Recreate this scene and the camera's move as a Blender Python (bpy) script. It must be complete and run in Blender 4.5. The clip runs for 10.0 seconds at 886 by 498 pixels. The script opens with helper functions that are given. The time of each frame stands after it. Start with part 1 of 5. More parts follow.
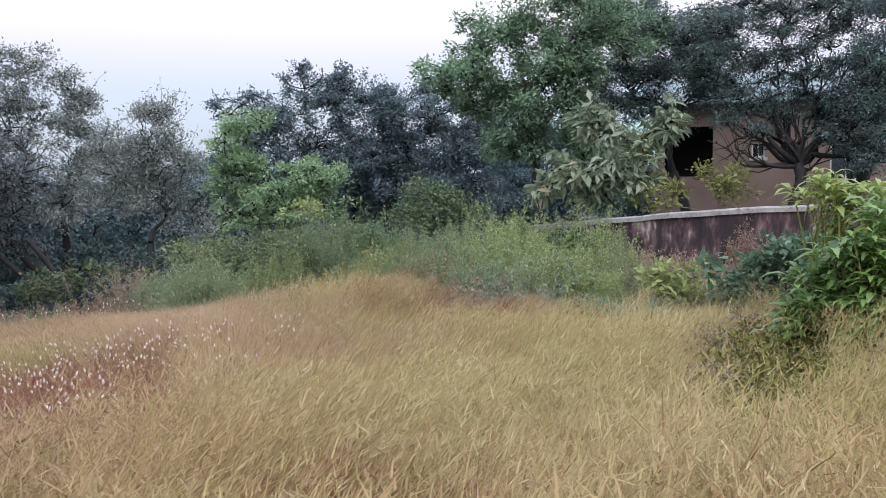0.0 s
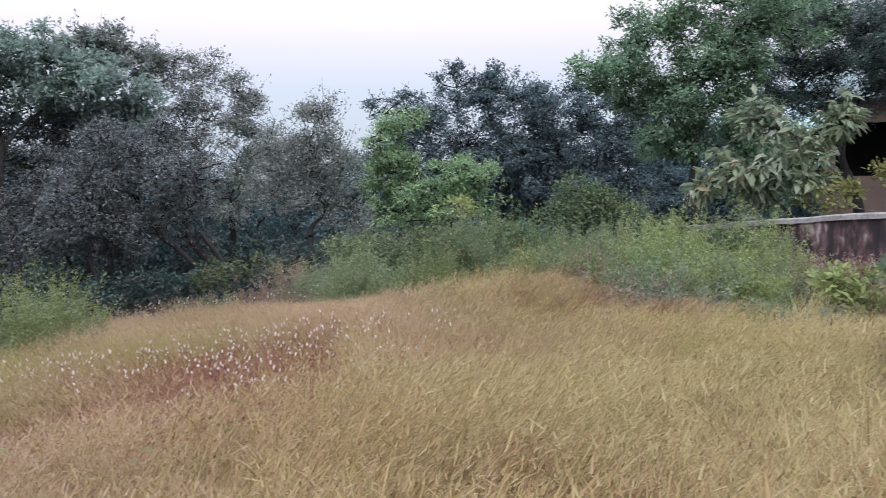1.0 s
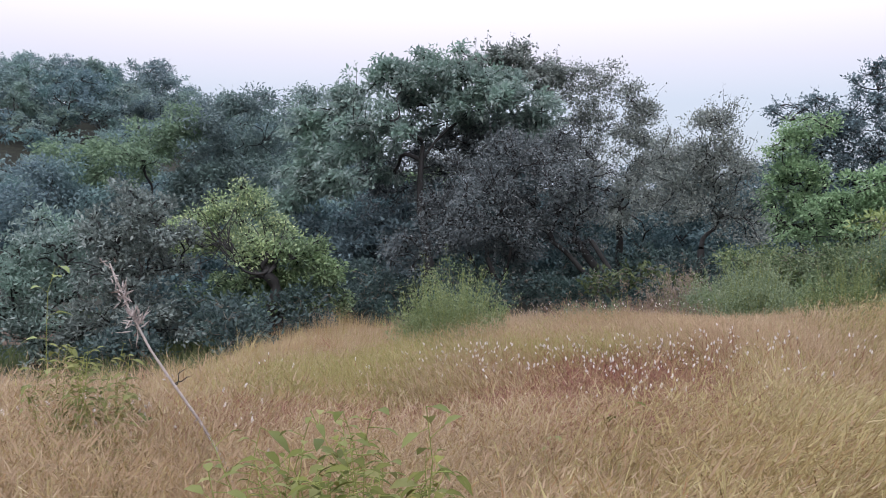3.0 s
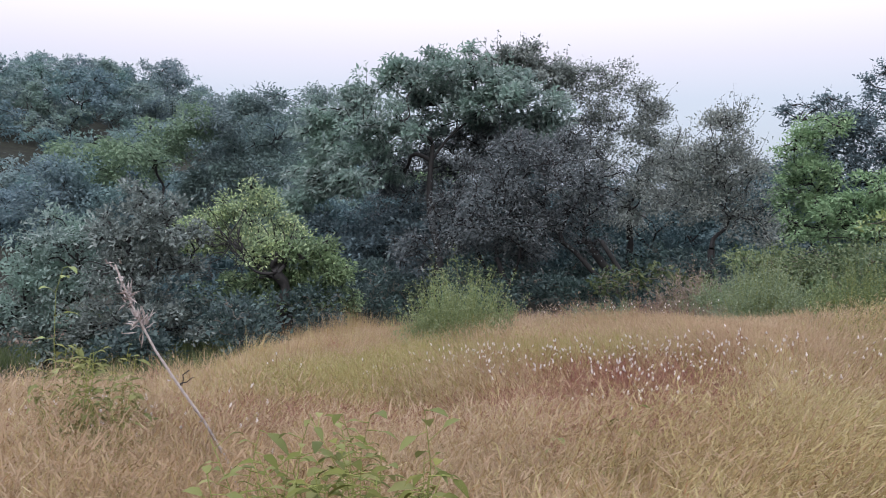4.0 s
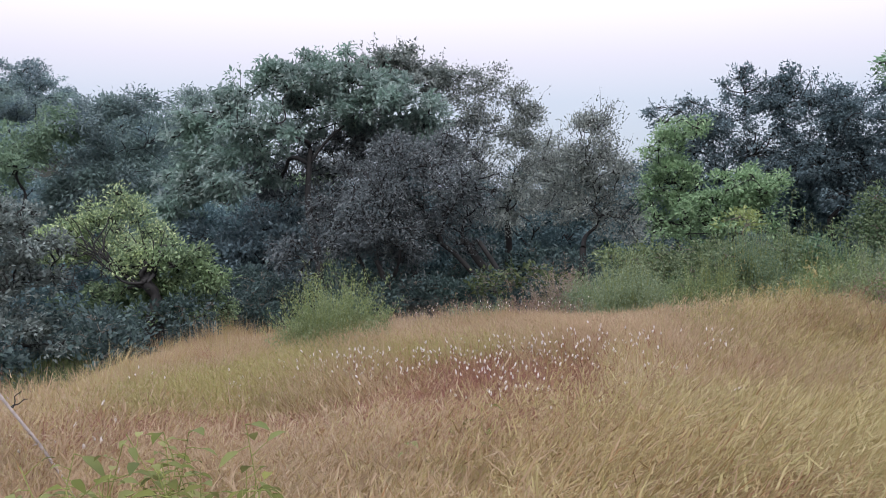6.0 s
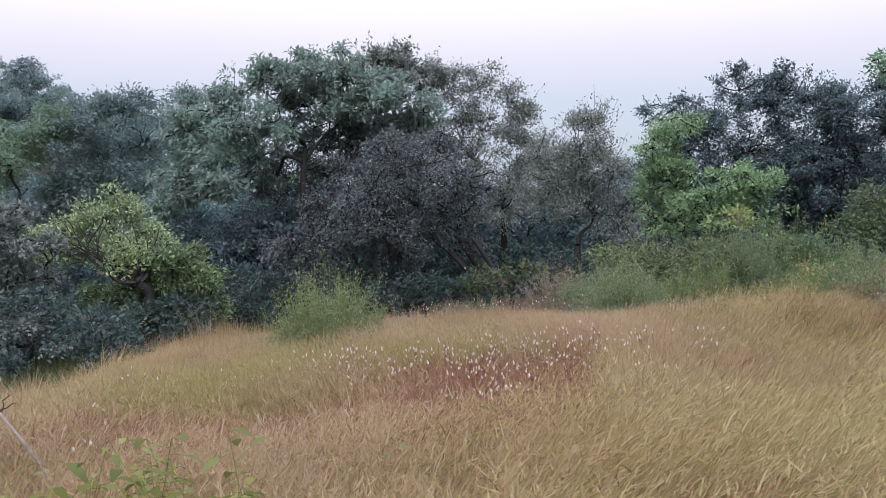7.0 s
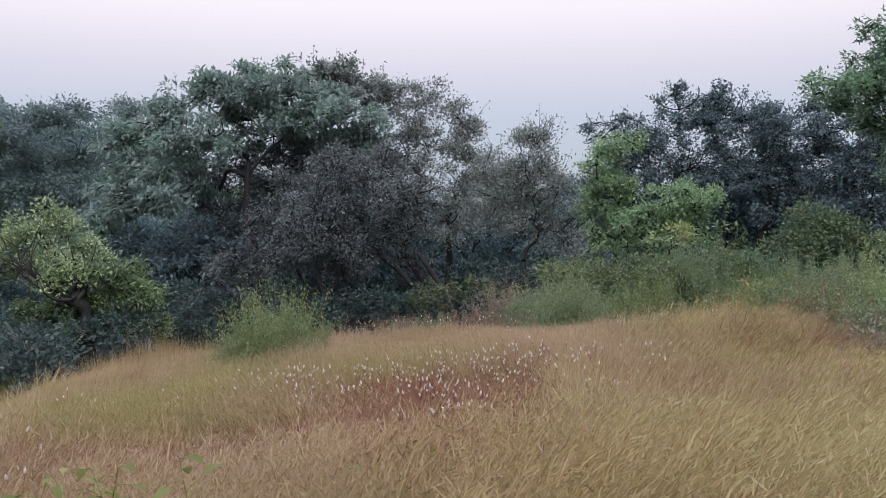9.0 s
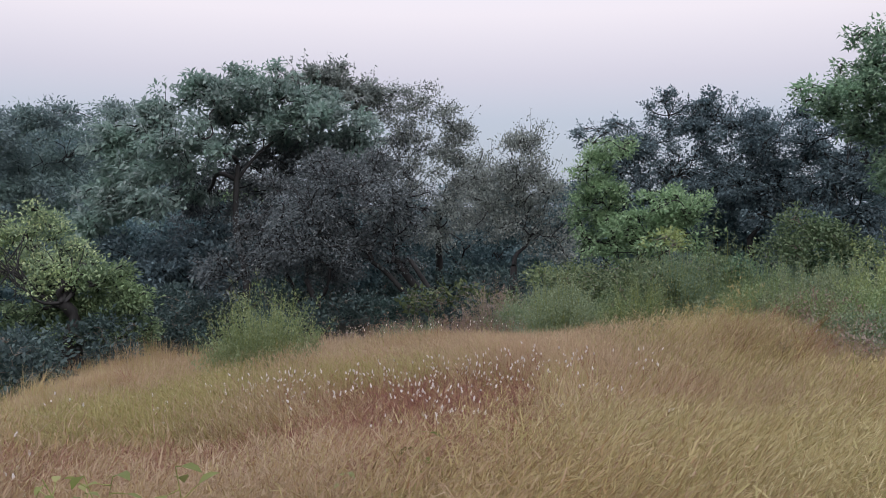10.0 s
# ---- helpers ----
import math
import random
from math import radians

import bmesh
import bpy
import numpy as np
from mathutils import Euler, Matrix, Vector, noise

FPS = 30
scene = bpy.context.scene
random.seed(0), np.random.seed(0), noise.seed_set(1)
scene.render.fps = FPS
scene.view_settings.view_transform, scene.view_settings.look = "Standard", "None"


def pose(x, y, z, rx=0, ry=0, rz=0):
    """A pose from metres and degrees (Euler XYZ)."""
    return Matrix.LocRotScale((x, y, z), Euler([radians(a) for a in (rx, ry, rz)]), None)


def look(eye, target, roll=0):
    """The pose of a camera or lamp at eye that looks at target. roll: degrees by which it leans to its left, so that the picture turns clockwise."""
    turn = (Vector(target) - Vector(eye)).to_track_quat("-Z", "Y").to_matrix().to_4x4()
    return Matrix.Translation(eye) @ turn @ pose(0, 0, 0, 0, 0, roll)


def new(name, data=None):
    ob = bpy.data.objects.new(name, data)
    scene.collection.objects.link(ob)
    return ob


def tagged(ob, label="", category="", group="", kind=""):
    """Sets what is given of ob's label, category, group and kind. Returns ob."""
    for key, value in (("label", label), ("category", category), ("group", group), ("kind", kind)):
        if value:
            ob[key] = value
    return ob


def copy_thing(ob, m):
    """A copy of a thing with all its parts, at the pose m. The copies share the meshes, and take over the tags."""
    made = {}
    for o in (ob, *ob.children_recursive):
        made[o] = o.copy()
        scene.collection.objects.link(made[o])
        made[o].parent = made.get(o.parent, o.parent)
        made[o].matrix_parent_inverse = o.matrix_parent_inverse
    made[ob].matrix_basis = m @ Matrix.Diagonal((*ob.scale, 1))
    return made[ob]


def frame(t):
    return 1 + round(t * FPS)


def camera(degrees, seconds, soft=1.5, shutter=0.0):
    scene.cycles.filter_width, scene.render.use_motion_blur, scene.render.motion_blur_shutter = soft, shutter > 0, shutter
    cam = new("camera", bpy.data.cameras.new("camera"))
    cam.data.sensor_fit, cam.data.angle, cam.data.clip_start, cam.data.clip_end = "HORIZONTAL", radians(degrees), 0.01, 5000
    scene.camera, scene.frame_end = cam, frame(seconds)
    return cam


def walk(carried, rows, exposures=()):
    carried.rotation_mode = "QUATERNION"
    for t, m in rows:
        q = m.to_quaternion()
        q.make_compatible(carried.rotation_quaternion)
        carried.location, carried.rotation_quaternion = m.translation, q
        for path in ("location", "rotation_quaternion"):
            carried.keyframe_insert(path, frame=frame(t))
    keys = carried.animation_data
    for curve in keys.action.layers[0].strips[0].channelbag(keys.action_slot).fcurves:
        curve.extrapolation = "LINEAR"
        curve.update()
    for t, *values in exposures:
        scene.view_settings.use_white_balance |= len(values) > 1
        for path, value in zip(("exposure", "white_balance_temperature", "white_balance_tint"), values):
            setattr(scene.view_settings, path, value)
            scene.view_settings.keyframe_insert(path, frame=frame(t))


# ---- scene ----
cam = camera(56.5, 10.0, soft=0.45, shutter=0.2)
PATH = [
    (0, (-0.157, 0.346, 1.393), (-0.171, 2.338, 1.212), -0.7),
    (0.5, (-0.203, 0.351, 1.388), (-0.341, 2.338, 1.209), -0.8),
    (1, (-0.261, 0.351, 1.379), (-0.625, 2.31, 1.198), -0.5),
    (1.5, (-0.319, 0.363, 1.353), (-0.953, 2.251, 1.168), 0.0),
    (2, (-0.339, 0.309, 1.362), (-1.235, 2.088, 1.178), 0.6),
    (2.5, (-0.397, 0.306, 1.352), (-1.476, 1.982, 1.184), 0.8),
    (2.7, (-0.414, 0.295, 1.339), (-1.547, 1.934, 1.178), 0.6),
    (3.8, (-0.414, 0.307, 1.351), (-1.647, 1.875, 1.194), 0.6),
    (4, (-0.385, 0.313, 1.353), (-1.595, 1.897, 1.196), 0.5),
    (4.5, (-0.343, 0.333, 1.36), (-1.487, 1.966, 1.203), 0.2),
    (5, (-0.305, 0.367, 1.36), (-1.373, 2.051, 1.206), 0.1),
    (5.5, (-0.257, 0.392, 1.369), (-1.26, 2.116, 1.221), 0.0),
    (5.7, (-0.245, 0.401, 1.369), (-1.236, 2.132, 1.22), -0.1),
    (7, (-0.19, 0.423, 1.398), (-1.165, 2.163, 1.24), -0.4),
    (7.5, (-0.173, 0.428, 1.399), (-1.14, 2.172, 1.251), -0.5),
    (8, (-0.185, 0.432, 1.396), (-1.116, 2.197, 1.257), -0.3),
    (8.5, (-0.231, 0.45, 1.392), (-1.119, 2.237, 1.261), -0.1),
    (9, (-0.268, 0.458, 1.397), (-1.123, 2.262, 1.276), -0.1),
    (9.5, (-0.289, 0.47, 1.398), (-1.13, 2.281, 1.285), -0.1),
    (10, (-0.313, 0.472, 1.396), (-1.144, 2.288, 1.286), 0.2),
]
walk(cam, [(t, look(e, a, r)) for t, e, a, r in PATH], [(0, 0.72, 6350, 10), (1, 0.66, 6380, 10), (2.5, 0.6, 6400, 10), (7.5, 0.52, 6430, 10), (10, 0.22, 6480, 10)])

# ---- sky and light ----
world = bpy.data.worlds.new("overcast_dusk")
scene.world = world
world.use_nodes = True
wn, wl = world.node_tree.nodes, world.node_tree.links
wn.clear()
w_out = wn.new("ShaderNodeOutputWorld")
w_bg = wn.new("ShaderNodeBackground")
w_sky = wn.new("ShaderNodeTexSky")
w_sky.sky_type = "NISHITA"
w_sky.sun_disc = False
w_sky.sun_elevation = radians(53)
w_sky.sun_rotation = radians(156)
w_dim = wn.new("ShaderNodeVectorMath")
w_dim.operation = "SCALE"
w_dim.inputs["Scale"].default_value = 0.1
w_tc = wn.new("ShaderNodeTexCoord")
w_sep = wn.new("ShaderNodeSeparateXYZ")
w_ramp = wn.new("ShaderNodeValToRGB")
w_mix = wn.new("ShaderNodeMix")
w_mix.data_type = "RGBA"
w_mix.inputs["Factor"].default_value = 0.85
els = w_ramp.color_ramp.elements
els[0].position, els[0].color = 0.02, (0.38, 0.43, 0.53, 1)
els[1].position, els[1].color = 1.0, (1.12, 1.20, 1.40, 1)
for p, c in ((0.10, (0.47, 0.50, 0.60, 1)), (0.15, (0.63, 0.59, 0.675, 1)), (0.22, (0.86, 0.785, 0.835, 1)), (0.45, (0.95, 0.98, 1.12, 1))):
    e = els.new(p)
    e.color = c
wl.new(w_tc.outputs["Generated"], w_sep.inputs[0])
wl.new(w_sep.outputs["Z"], w_ramp.inputs["Fac"])
wl.new(w_sky.outputs["Color"], w_dim.inputs[0])
wl.new(w_dim.outputs["Vector"], w_mix.inputs["A"])
wl.new(w_ramp.outputs["Color"], w_mix.inputs["B"])
wl.new(w_mix.outputs["Result"], w_bg.inputs["Color"])
w_bg.inputs["Strength"].default_value = 1.0
wl.new(w_bg.outputs[0], w_out.inputs["Surface"])

sun_data = bpy.data.lights.new("sun", "SUN")
sun_data.energy, sun_data.angle, sun_data.color = 1.3, radians(50), (1.0, 0.97, 0.97)
sun = new("sun", sun_data)
sun.matrix_world = look((4, -9, 13), (0, 0, 0))

rng = np.random.default_rng(7)


# ---- materials ----
def shader(name):
    m = bpy.data.materials.new(name)
    m.use_nodes = True
    nt = m.node_tree
    nt.nodes.clear()
    out = nt.nodes.new("ShaderNodeOutputMaterial")
    return m, nt.nodes, nt.links, out


def ramp(nodes, stops):
    r = nodes.new("ShaderNodeValToRGB")
    e = r.color_ramp.elements
    e[0].position, e[0].color = stops[0][0], (*stops[0][1], 1)
    e[1].position, e[1].color = stops[-1][0], (*stops[-1][1], 1)
    for p, c in stops[1:-1]:
        k = e.new(p)
        k.color = (*c, 1)
    return r


def leafy(name, stops, patch, rough=0.5, trans=0.38, scale=0.9, gloss=0.35, vary=False):
    """Foliage or grass: a colour for each leaf, drifting towards `patch` in uneven patches, with light through the leaf."""
    m, n, l, out = shader(name)
    geo = n.new("ShaderNodeNewGeometry")
    r = ramp(n, stops)
    l.new(geo.outputs["Random Per Island"], r.inputs["Fac"])
    noise_big = n.new("ShaderNodeTexNoise")
    noise_big.inputs["Scale"].default_value = scale
    noise_big.inputs["Detail"].default_value = 4
    l.new(geo.outputs["Position"], noise_big.inputs["Vector"])
    sharp = n.new("ShaderNodeMapRange")
    sharp.inputs["From Min"].default_value, sharp.inputs["From Max"].default_value = 0.42, 0.68
    l.new(noise_big.outputs["Fac"], sharp.inputs["Value"])
    mix = n.new("ShaderNodeMix")
    mix.data_type = "RGBA"
    l.new(sharp.outputs[0], mix.inputs["Factor"])
    l.new(r.outputs["Color"], mix.inputs["A"])
    mul = n.new("ShaderNodeMix")
    mul.data_type = "RGBA"
    mul.inputs["Factor"].default_value = 0.7
    mul.inputs["B"].default_value = (*patch, 1)
    l.new(r.outputs["Color"], mul.inputs["A"])
    l.new(mul.outputs["Result"], mix.inputs["B"])
    if vary:
        info = n.new("ShaderNodeObjectInfo")
        tint = ramp(n, [(0, (0.84, 0.82, 0.8)), (0.35, (0.66, 0.76, 0.8)), (0.65, (0.95, 1.0, 0.98)), (1, (1.0, 1.0, 0.86))])
        l.new(info.outputs["Random"], tint.inputs["Fac"])
        each = n.new("ShaderNodeMix")
        each.data_type = "RGBA"
        each.blend_type = "MULTIPLY"
        each.inputs["Factor"].default_value = 1.0
        l.new(mix.outputs["Result"], each.inputs["A"])
        l.new(tint.outputs["Color"], each.inputs["B"])
        mix = each
    bsdf = n.new("ShaderNodeBsdfPrincipled")
    bsdf.inputs["Roughness"].default_value = rough
    bsdf.inputs["Specular IOR Level"].default_value = gloss
    l.new(mix.outputs["Result"], bsdf.inputs["Base Color"])
    tr = n.new("ShaderNodeBsdfTranslucent")
    l.new(mix.outputs["Result"], tr.inputs["Color"])
    add = n.new("ShaderNodeMixShader")
    add.inputs["Fac"].default_value = trans
    l.new(bsdf.outputs[0], add.inputs[1])
    l.new(tr.outputs[0], add.inputs[2])
    l.new(add.outputs[0], out.inputs["Surface"])
    return m


def solid(name, stops, scale=3.0, detail=8.0, rough=0.85, bump=0.3, stretch=(1, 1, 1), fine=40.0, metal=0.0):
    """Bark, plaster, stone, earth: two scales of noise in colour and relief."""
    m, n, l, out = shader(name)
    tc = n.new("ShaderNodeNewGeometry")
    mp = n.new("ShaderNodeMapping")
    mp.inputs["Scale"].default_value = stretch
    l.new(tc.outputs["Position"], mp.inputs["Vector"])
    a = n.new("ShaderNodeTexNoise")
    a.inputs["Scale"].default_value, a.inputs["Detail"].default_value = scale, detail
    a.inputs["Roughness"].default_value = 0.65
    b = n.new("ShaderNodeTexNoise")
    b.inputs["Scale"].default_value, b.inputs["Detail"].default_value = fine, 4
    l.new(mp.outputs[0], a.inputs["Vector"])
    l.new(mp.outputs[0], b.inputs["Vector"])
    mix = n.new("ShaderNodeMath")
    mix.operation = "MULTIPLY_ADD"
    mix.inputs[1].default_value = 0.3
    l.new(b.outputs["Fac"], mix.inputs[0])
    sub = n.new("ShaderNodeMath")
    sub.operation = "ADD"
    sub.inputs[1].default_value = -0.15
    l.new(a.outputs["Fac"], sub.inputs[0])
    l.new(sub.outputs[0], mix.inputs[2])
    r = ramp(n, stops)
    l.new(mix.outputs[0], r.inputs["Fac"])
    bsdf = n.new("ShaderNodeBsdfPrincipled")
    bsdf.inputs["Roughness"].default_value = rough
    bsdf.inputs["Metallic"].default_value = metal
    l.new(r.outputs["Color"], bsdf.inputs["Base Color"])
    bp = n.new("ShaderNodeBump")
    bp.inputs["Strength"].default_value, bp.inputs["Distance"].default_value = bump, 0.03
    l.new(mix.outputs[0], bp.inputs["Height"])
    l.new(bp.outputs[0], bsdf.inputs["Normal"])
    l.new(bsdf.outputs[0], out.inputs["Surface"])
    return m


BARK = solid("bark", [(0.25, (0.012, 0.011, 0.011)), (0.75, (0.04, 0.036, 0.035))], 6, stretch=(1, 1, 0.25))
BARK_PALE = solid("pale_bark", [(0.25, (0.10, 0.085, 0.07)), (0.75, (0.26, 0.22, 0.18))], 8, stretch=(1, 1, 0.3))
BARK_GREY = solid("grey_bark", [(0.25, (0.06, 0.055, 0.053)), (0.75, (0.16, 0.148, 0.14))], 8, stretch=(1, 1, 0.3))
DRY_STEM = solid("dry_stem", [(0.3, (0.3, 0.25, 0.24)), (0.7, (0.56, 0.49, 0.47))], 20)
GREEN_STEM = solid("green_stem", [(0.3, (0.16, 0.20, 0.05)), (0.7, (0.30, 0.30, 0.09))], 20)
RED_STEM = solid("red_stem", [(0.3, (0.20, 0.07, 0.05)), (0.7, (0.32, 0.15, 0.09))], 20)

# Haze tint is in the colour of GREY_GREEN, GREY_BROWN, FRESH, DARK, MID_GREEN, RAIN.
GREY_GREEN = leafy("grey_green_leaf", [(0, (0.141, 0.199, 0.176)), (0.6, (0.25, 0.32, 0.294)), (0.85, (0.346, 0.411, 0.378)), (1, (0.46, 0.508, 0.483))], (0.231, 0.357, 0.274), gloss=0.5, trans=0.46)
# The tree ramps' last stop paints a sparkle of lit leaves.
GREY_BROWN = leafy("grey_brown_leaf", [(0, (0.0692, 0.08, 0.0859)), (0.6, (0.137, 0.154, 0.159)), (0.85, (0.208, 0.228, 0.23)), (1, (0.315, 0.335, 0.329))], (0.117, 0.138, 0.143))
OLIVE_GREY = leafy("olive_grey_leaf", [(0, (0.143, 0.161, 0.15)), (0.6, (0.246, 0.273, 0.251)), (0.85, (0.322, 0.346, 0.316)), (1, (0.407, 0.429, 0.381))], (0.209, 0.244, 0.226))
DUSTY = leafy("dusty_olive_leaf", [(0, (0.118, 0.145, 0.134)), (0.6, (0.209, 0.245, 0.227)), (0.85, (0.313, 0.356, 0.331)), (1, (0.471, 0.511, 0.478))], (0.18, 0.207, 0.191), gloss=0.45)
BANK = leafy("weedy_green_leaf", [(0, (0.0988, 0.142, 0.0719)), (0.6, (0.174, 0.228, 0.114)), (0.9, (0.268, 0.319, 0.168)), (1, (0.384, 0.41, 0.24))], (0.174, 0.199, 0.0959), scale=2, vary=True)
FRESH = leafy("fresh_green_leaf", [(0, (0.168, 0.264, 0.14)), (0.6, (0.269, 0.396, 0.213)), (0.85, (0.37, 0.501, 0.28)), (1, (0.493, 0.605, 0.392))], (0.224, 0.341, 0.185), trans=0.4)
DARK = leafy("dark_leaf", [(0, (0.0796, 0.112, 0.127)), (0.6, (0.127, 0.176, 0.195)), (0.85, (0.193, 0.26, 0.284)), (1, (0.334, 0.434, 0.459))], (0.103, 0.156, 0.171))
MID_GREEN = leafy("mid_green_leaf", [(0, (0.0923, 0.156, 0.108)), (0.6, (0.171, 0.263, 0.179)), (0.85, (0.252, 0.363, 0.23)), (1, (0.397, 0.528, 0.343))], (0.238, 0.389, 0.223))
RAIN = leafy("dark_fine_leaf", [(0, (0.0682, 0.0902, 0.0923)), (0.6, (0.114, 0.153, 0.154)), (0.85, (0.171, 0.223, 0.215)), (1, (0.273, 0.339, 0.333))], (0.102, 0.186, 0.154))
PALE_LEAF = leafy("pale_drooping_leaf", [(0, (0.16, 0.21, 0.14)), (0.6, (0.24, 0.29, 0.20)), (0.97, (0.36, 0.40, 0.30)), (1, (0.55, 0.30, 0.22))], (0.26, 0.32, 0.18))
# One tree's lit top is put into YELLOW, its darker base into BUSH_GREEN.
YELLOW = leafy("yellow_green_leaf", [(0, (0.158, 0.224, 0.141)), (0.6, (0.3, 0.383, 0.22)), (0.85, (0.494, 0.582, 0.314)), (1, (0.741, 0.767, 0.456))], (0.459, 0.566, 0.261))
BUSH_GREEN = leafy("bush_green_leaf", [(0, (0.0825, 0.127, 0.0728)), (0.6, (0.149, 0.209, 0.118)), (0.85, (0.248, 0.325, 0.174)), (1, (0.44, 0.522, 0.286))], (0.242, 0.341, 0.157))
# Haze over the slope is put into HILL as a paler, bluer leaf colour.
HILL = leafy("haze_tinted_hillside_leaf", [(0, (0.173, 0.227, 0.257)), (0.7, (0.217, 0.282, 0.305)), (1, (0.278, 0.35, 0.352))], (0.211, 0.322, 0.272), scale=0.25, vary=True)
HILL_FRESH = leafy("hillside_fresh_leaf", [(0, (0.15, 0.225, 0.145)), (1, (0.28, 0.375, 0.235))], (0.14, 0.21, 0.15), scale=0.3)
LONG_LEAF = leafy("long_glossy_leaf", [(0, (0.0625, 0.13, 0.054)), (0.6, (0.125, 0.224, 0.078)), (1, (0.275, 0.401, 0.132))], (0.188, 0.295, 0.072), rough=0.35, gloss=0.5)
LONG_YELLOW = leafy("young_long_leaf", [(0, (0.20, 0.29, 0.08)), (0.7, (0.30, 0.39, 0.13)), (1, (0.46, 0.46, 0.18))], (0.36, 0.40, 0.13), rough=0.4)
VINE = leafy("broad_dark_leaf", [(0, (0.07, 0.13, 0.075)), (0.7, (0.11, 0.19, 0.115)), (1, (0.20, 0.29, 0.19))], (0.09, 0.16, 0.09), rough=0.35, gloss=0.6)
WEED_LEAF = leafy("dull_weed_leaf", [(0, (0.0845, 0.098, 0.0285)), (0.6, (0.139, 0.154, 0.0427)), (0.9, (0.239, 0.234, 0.0712)), (1, (0.399, 0.307, 0.0997))], (0.139, 0.13, 0.0427), scale=4, gloss=0.08, rough=0.75, trans=0.2)
SHRUB = leafy("feathery_weed_leaf", [(0, (0.182, 0.228, 0.105)), (0.6, (0.296, 0.348, 0.165)), (1, (0.479, 0.502, 0.286))], (0.239, 0.319, 0.143), scale=1.5, vary=True)
SHRUB_GREY = leafy("grey_weed_leaf", [(0, (0.16, 0.199, 0.116)), (0.6, (0.257, 0.302, 0.182)), (1, (0.41, 0.433, 0.281))], (0.205, 0.262, 0.149), scale=1.5, vary=True)
BROAD = leafy("broad_weed_leaf", [(0, (0.114, 0.133, 0.0463)), (0.6, (0.205, 0.219, 0.0784)), (1, (0.342, 0.329, 0.142))], (0.19, 0.189, 0.0713), scale=6, gloss=0.15, rough=0.65, trans=0.3)
# UNDER carries the canopy's shade in its dark leaf colour.
UNDER = leafy("shade_tinted_undergrowth_leaf", [(0, (0.0405, 0.0607, 0.064)), (0.7, (0.0675, 0.101, 0.096)), (1, (0.135, 0.189, 0.176))], (0.054, 0.0945, 0.08))
# DEEP has the wood's shade, and some bluish haze, in its leaf colour.
DEEP = leafy("shade_tinted_wood_leaf", [(0, (0.0679, 0.108, 0.121)), (0.7, (0.11, 0.174, 0.187)), (1, (0.203, 0.303, 0.311))], (0.0847, 0.146, 0.157))
LIME = leafy("lime_leaf", [(0, (0.20, 0.26, 0.09)), (1, (0.36, 0.41, 0.17))], (0.30, 0.34, 0.13))
STRAW = leafy("straw_grass", [(0, (0.187, 0.121, 0.0541)), (0.35, (0.357, 0.245, 0.118)), (0.6, (0.442, 0.328, 0.177)), (0.75, (0.31, 0.262, 0.111)), (0.88, (0.338, 0.178, 0.0869)), (1, (0.639, 0.533, 0.341))], (0.318, 0.206, 0.0858), rough=0.6, trans=0.3, scale=2.2)
PALE_STRAW = leafy("pale_straw_grass", [(0, (0.351, 0.272, 0.126)), (0.5, (0.497, 0.404, 0.21)), (0.8, (0.387, 0.344, 0.143)), (1, (0.644, 0.546, 0.331))], (0.46, 0.351, 0.157), scale=0.8)
GREEN_STRAW = leafy("greenish_grass", [(0, (0.227, 0.201, 0.07)), (0.6, (0.354, 0.308, 0.121)), (1, (0.474, 0.416, 0.211))], (0.32, 0.269, 0.0983), scale=0.9)
RUST = leafy("rust_grass", [(0, (0.157, 0.0599, 0.0459)), (0.5, (0.274, 0.115, 0.0838)), (0.8, (0.362, 0.184, 0.128)), (1, (0.47, 0.308, 0.22))], (0.254, 0.0936, 0.075), scale=1.2)
PINK = leafy("pinkish_grass", [(0, (0.308, 0.208, 0.128)), (0.5, (0.434, 0.309, 0.196)), (1, (0.542, 0.414, 0.29))], (0.416, 0.275, 0.164), scale=0.8)
LOW_GREEN = leafy("short_green_grass", [(0, (0.05, 0.075, 0.035)), (0.6, (0.09, 0.12, 0.05)), (1, (0.17, 0.18, 0.08))], (0.08, 0.1, 0.04))
BLUE_WEED = leafy("blue_grey_weed", [(0, (0.18, 0.22, 0.16)), (0.6, (0.26, 0.305, 0.225)), (1, (0.38, 0.42, 0.32))], (0.22, 0.27, 0.19))
DRY_WEED = leafy("dry_reddish_weed", [(0, (0.15, 0.105, 0.08)), (0.6, (0.25, 0.18, 0.14)), (1, (0.38, 0.3, 0.23))], (0.26, 0.155, 0.13), scale=1.5)
PINK_WEED = leafy("pink_grey_weed", [(0, (0.22, 0.16, 0.13)), (0.6, (0.34, 0.26, 0.215)), (1, (0.48, 0.40, 0.34))], (0.32, 0.22, 0.19))
FLOWER = leafy("white_pink_flower", [(0, (0.66, 0.56, 0.549)), (1, (0.902, 0.851, 0.818))], (0.748, 0.672, 0.65))
# Litter taken almost to black, so its colour includes the shade under the trees.
FLOOR = solid("shade_dark_leaf_litter", [(0.3, (0.014, 0.014, 0.011)), (0.55, (0.03, 0.031, 0.022)), (0.75, (0.055, 0.056, 0.036))], 1.5, fine=25, rough=1.0)
EARTH = solid("thatch_and_earth", [(0.3, (0.10, 0.07, 0.04)), (0.55, (0.20, 0.14, 0.07)), (0.75, (0.28, 0.21, 0.11))], 1.3, fine=30)
PLASTER = solid("beige_plaster", [(0.3, (0.166, 0.119, 0.101)), (0.7, (0.23, 0.168, 0.14))], 0.8, bump=0.1)
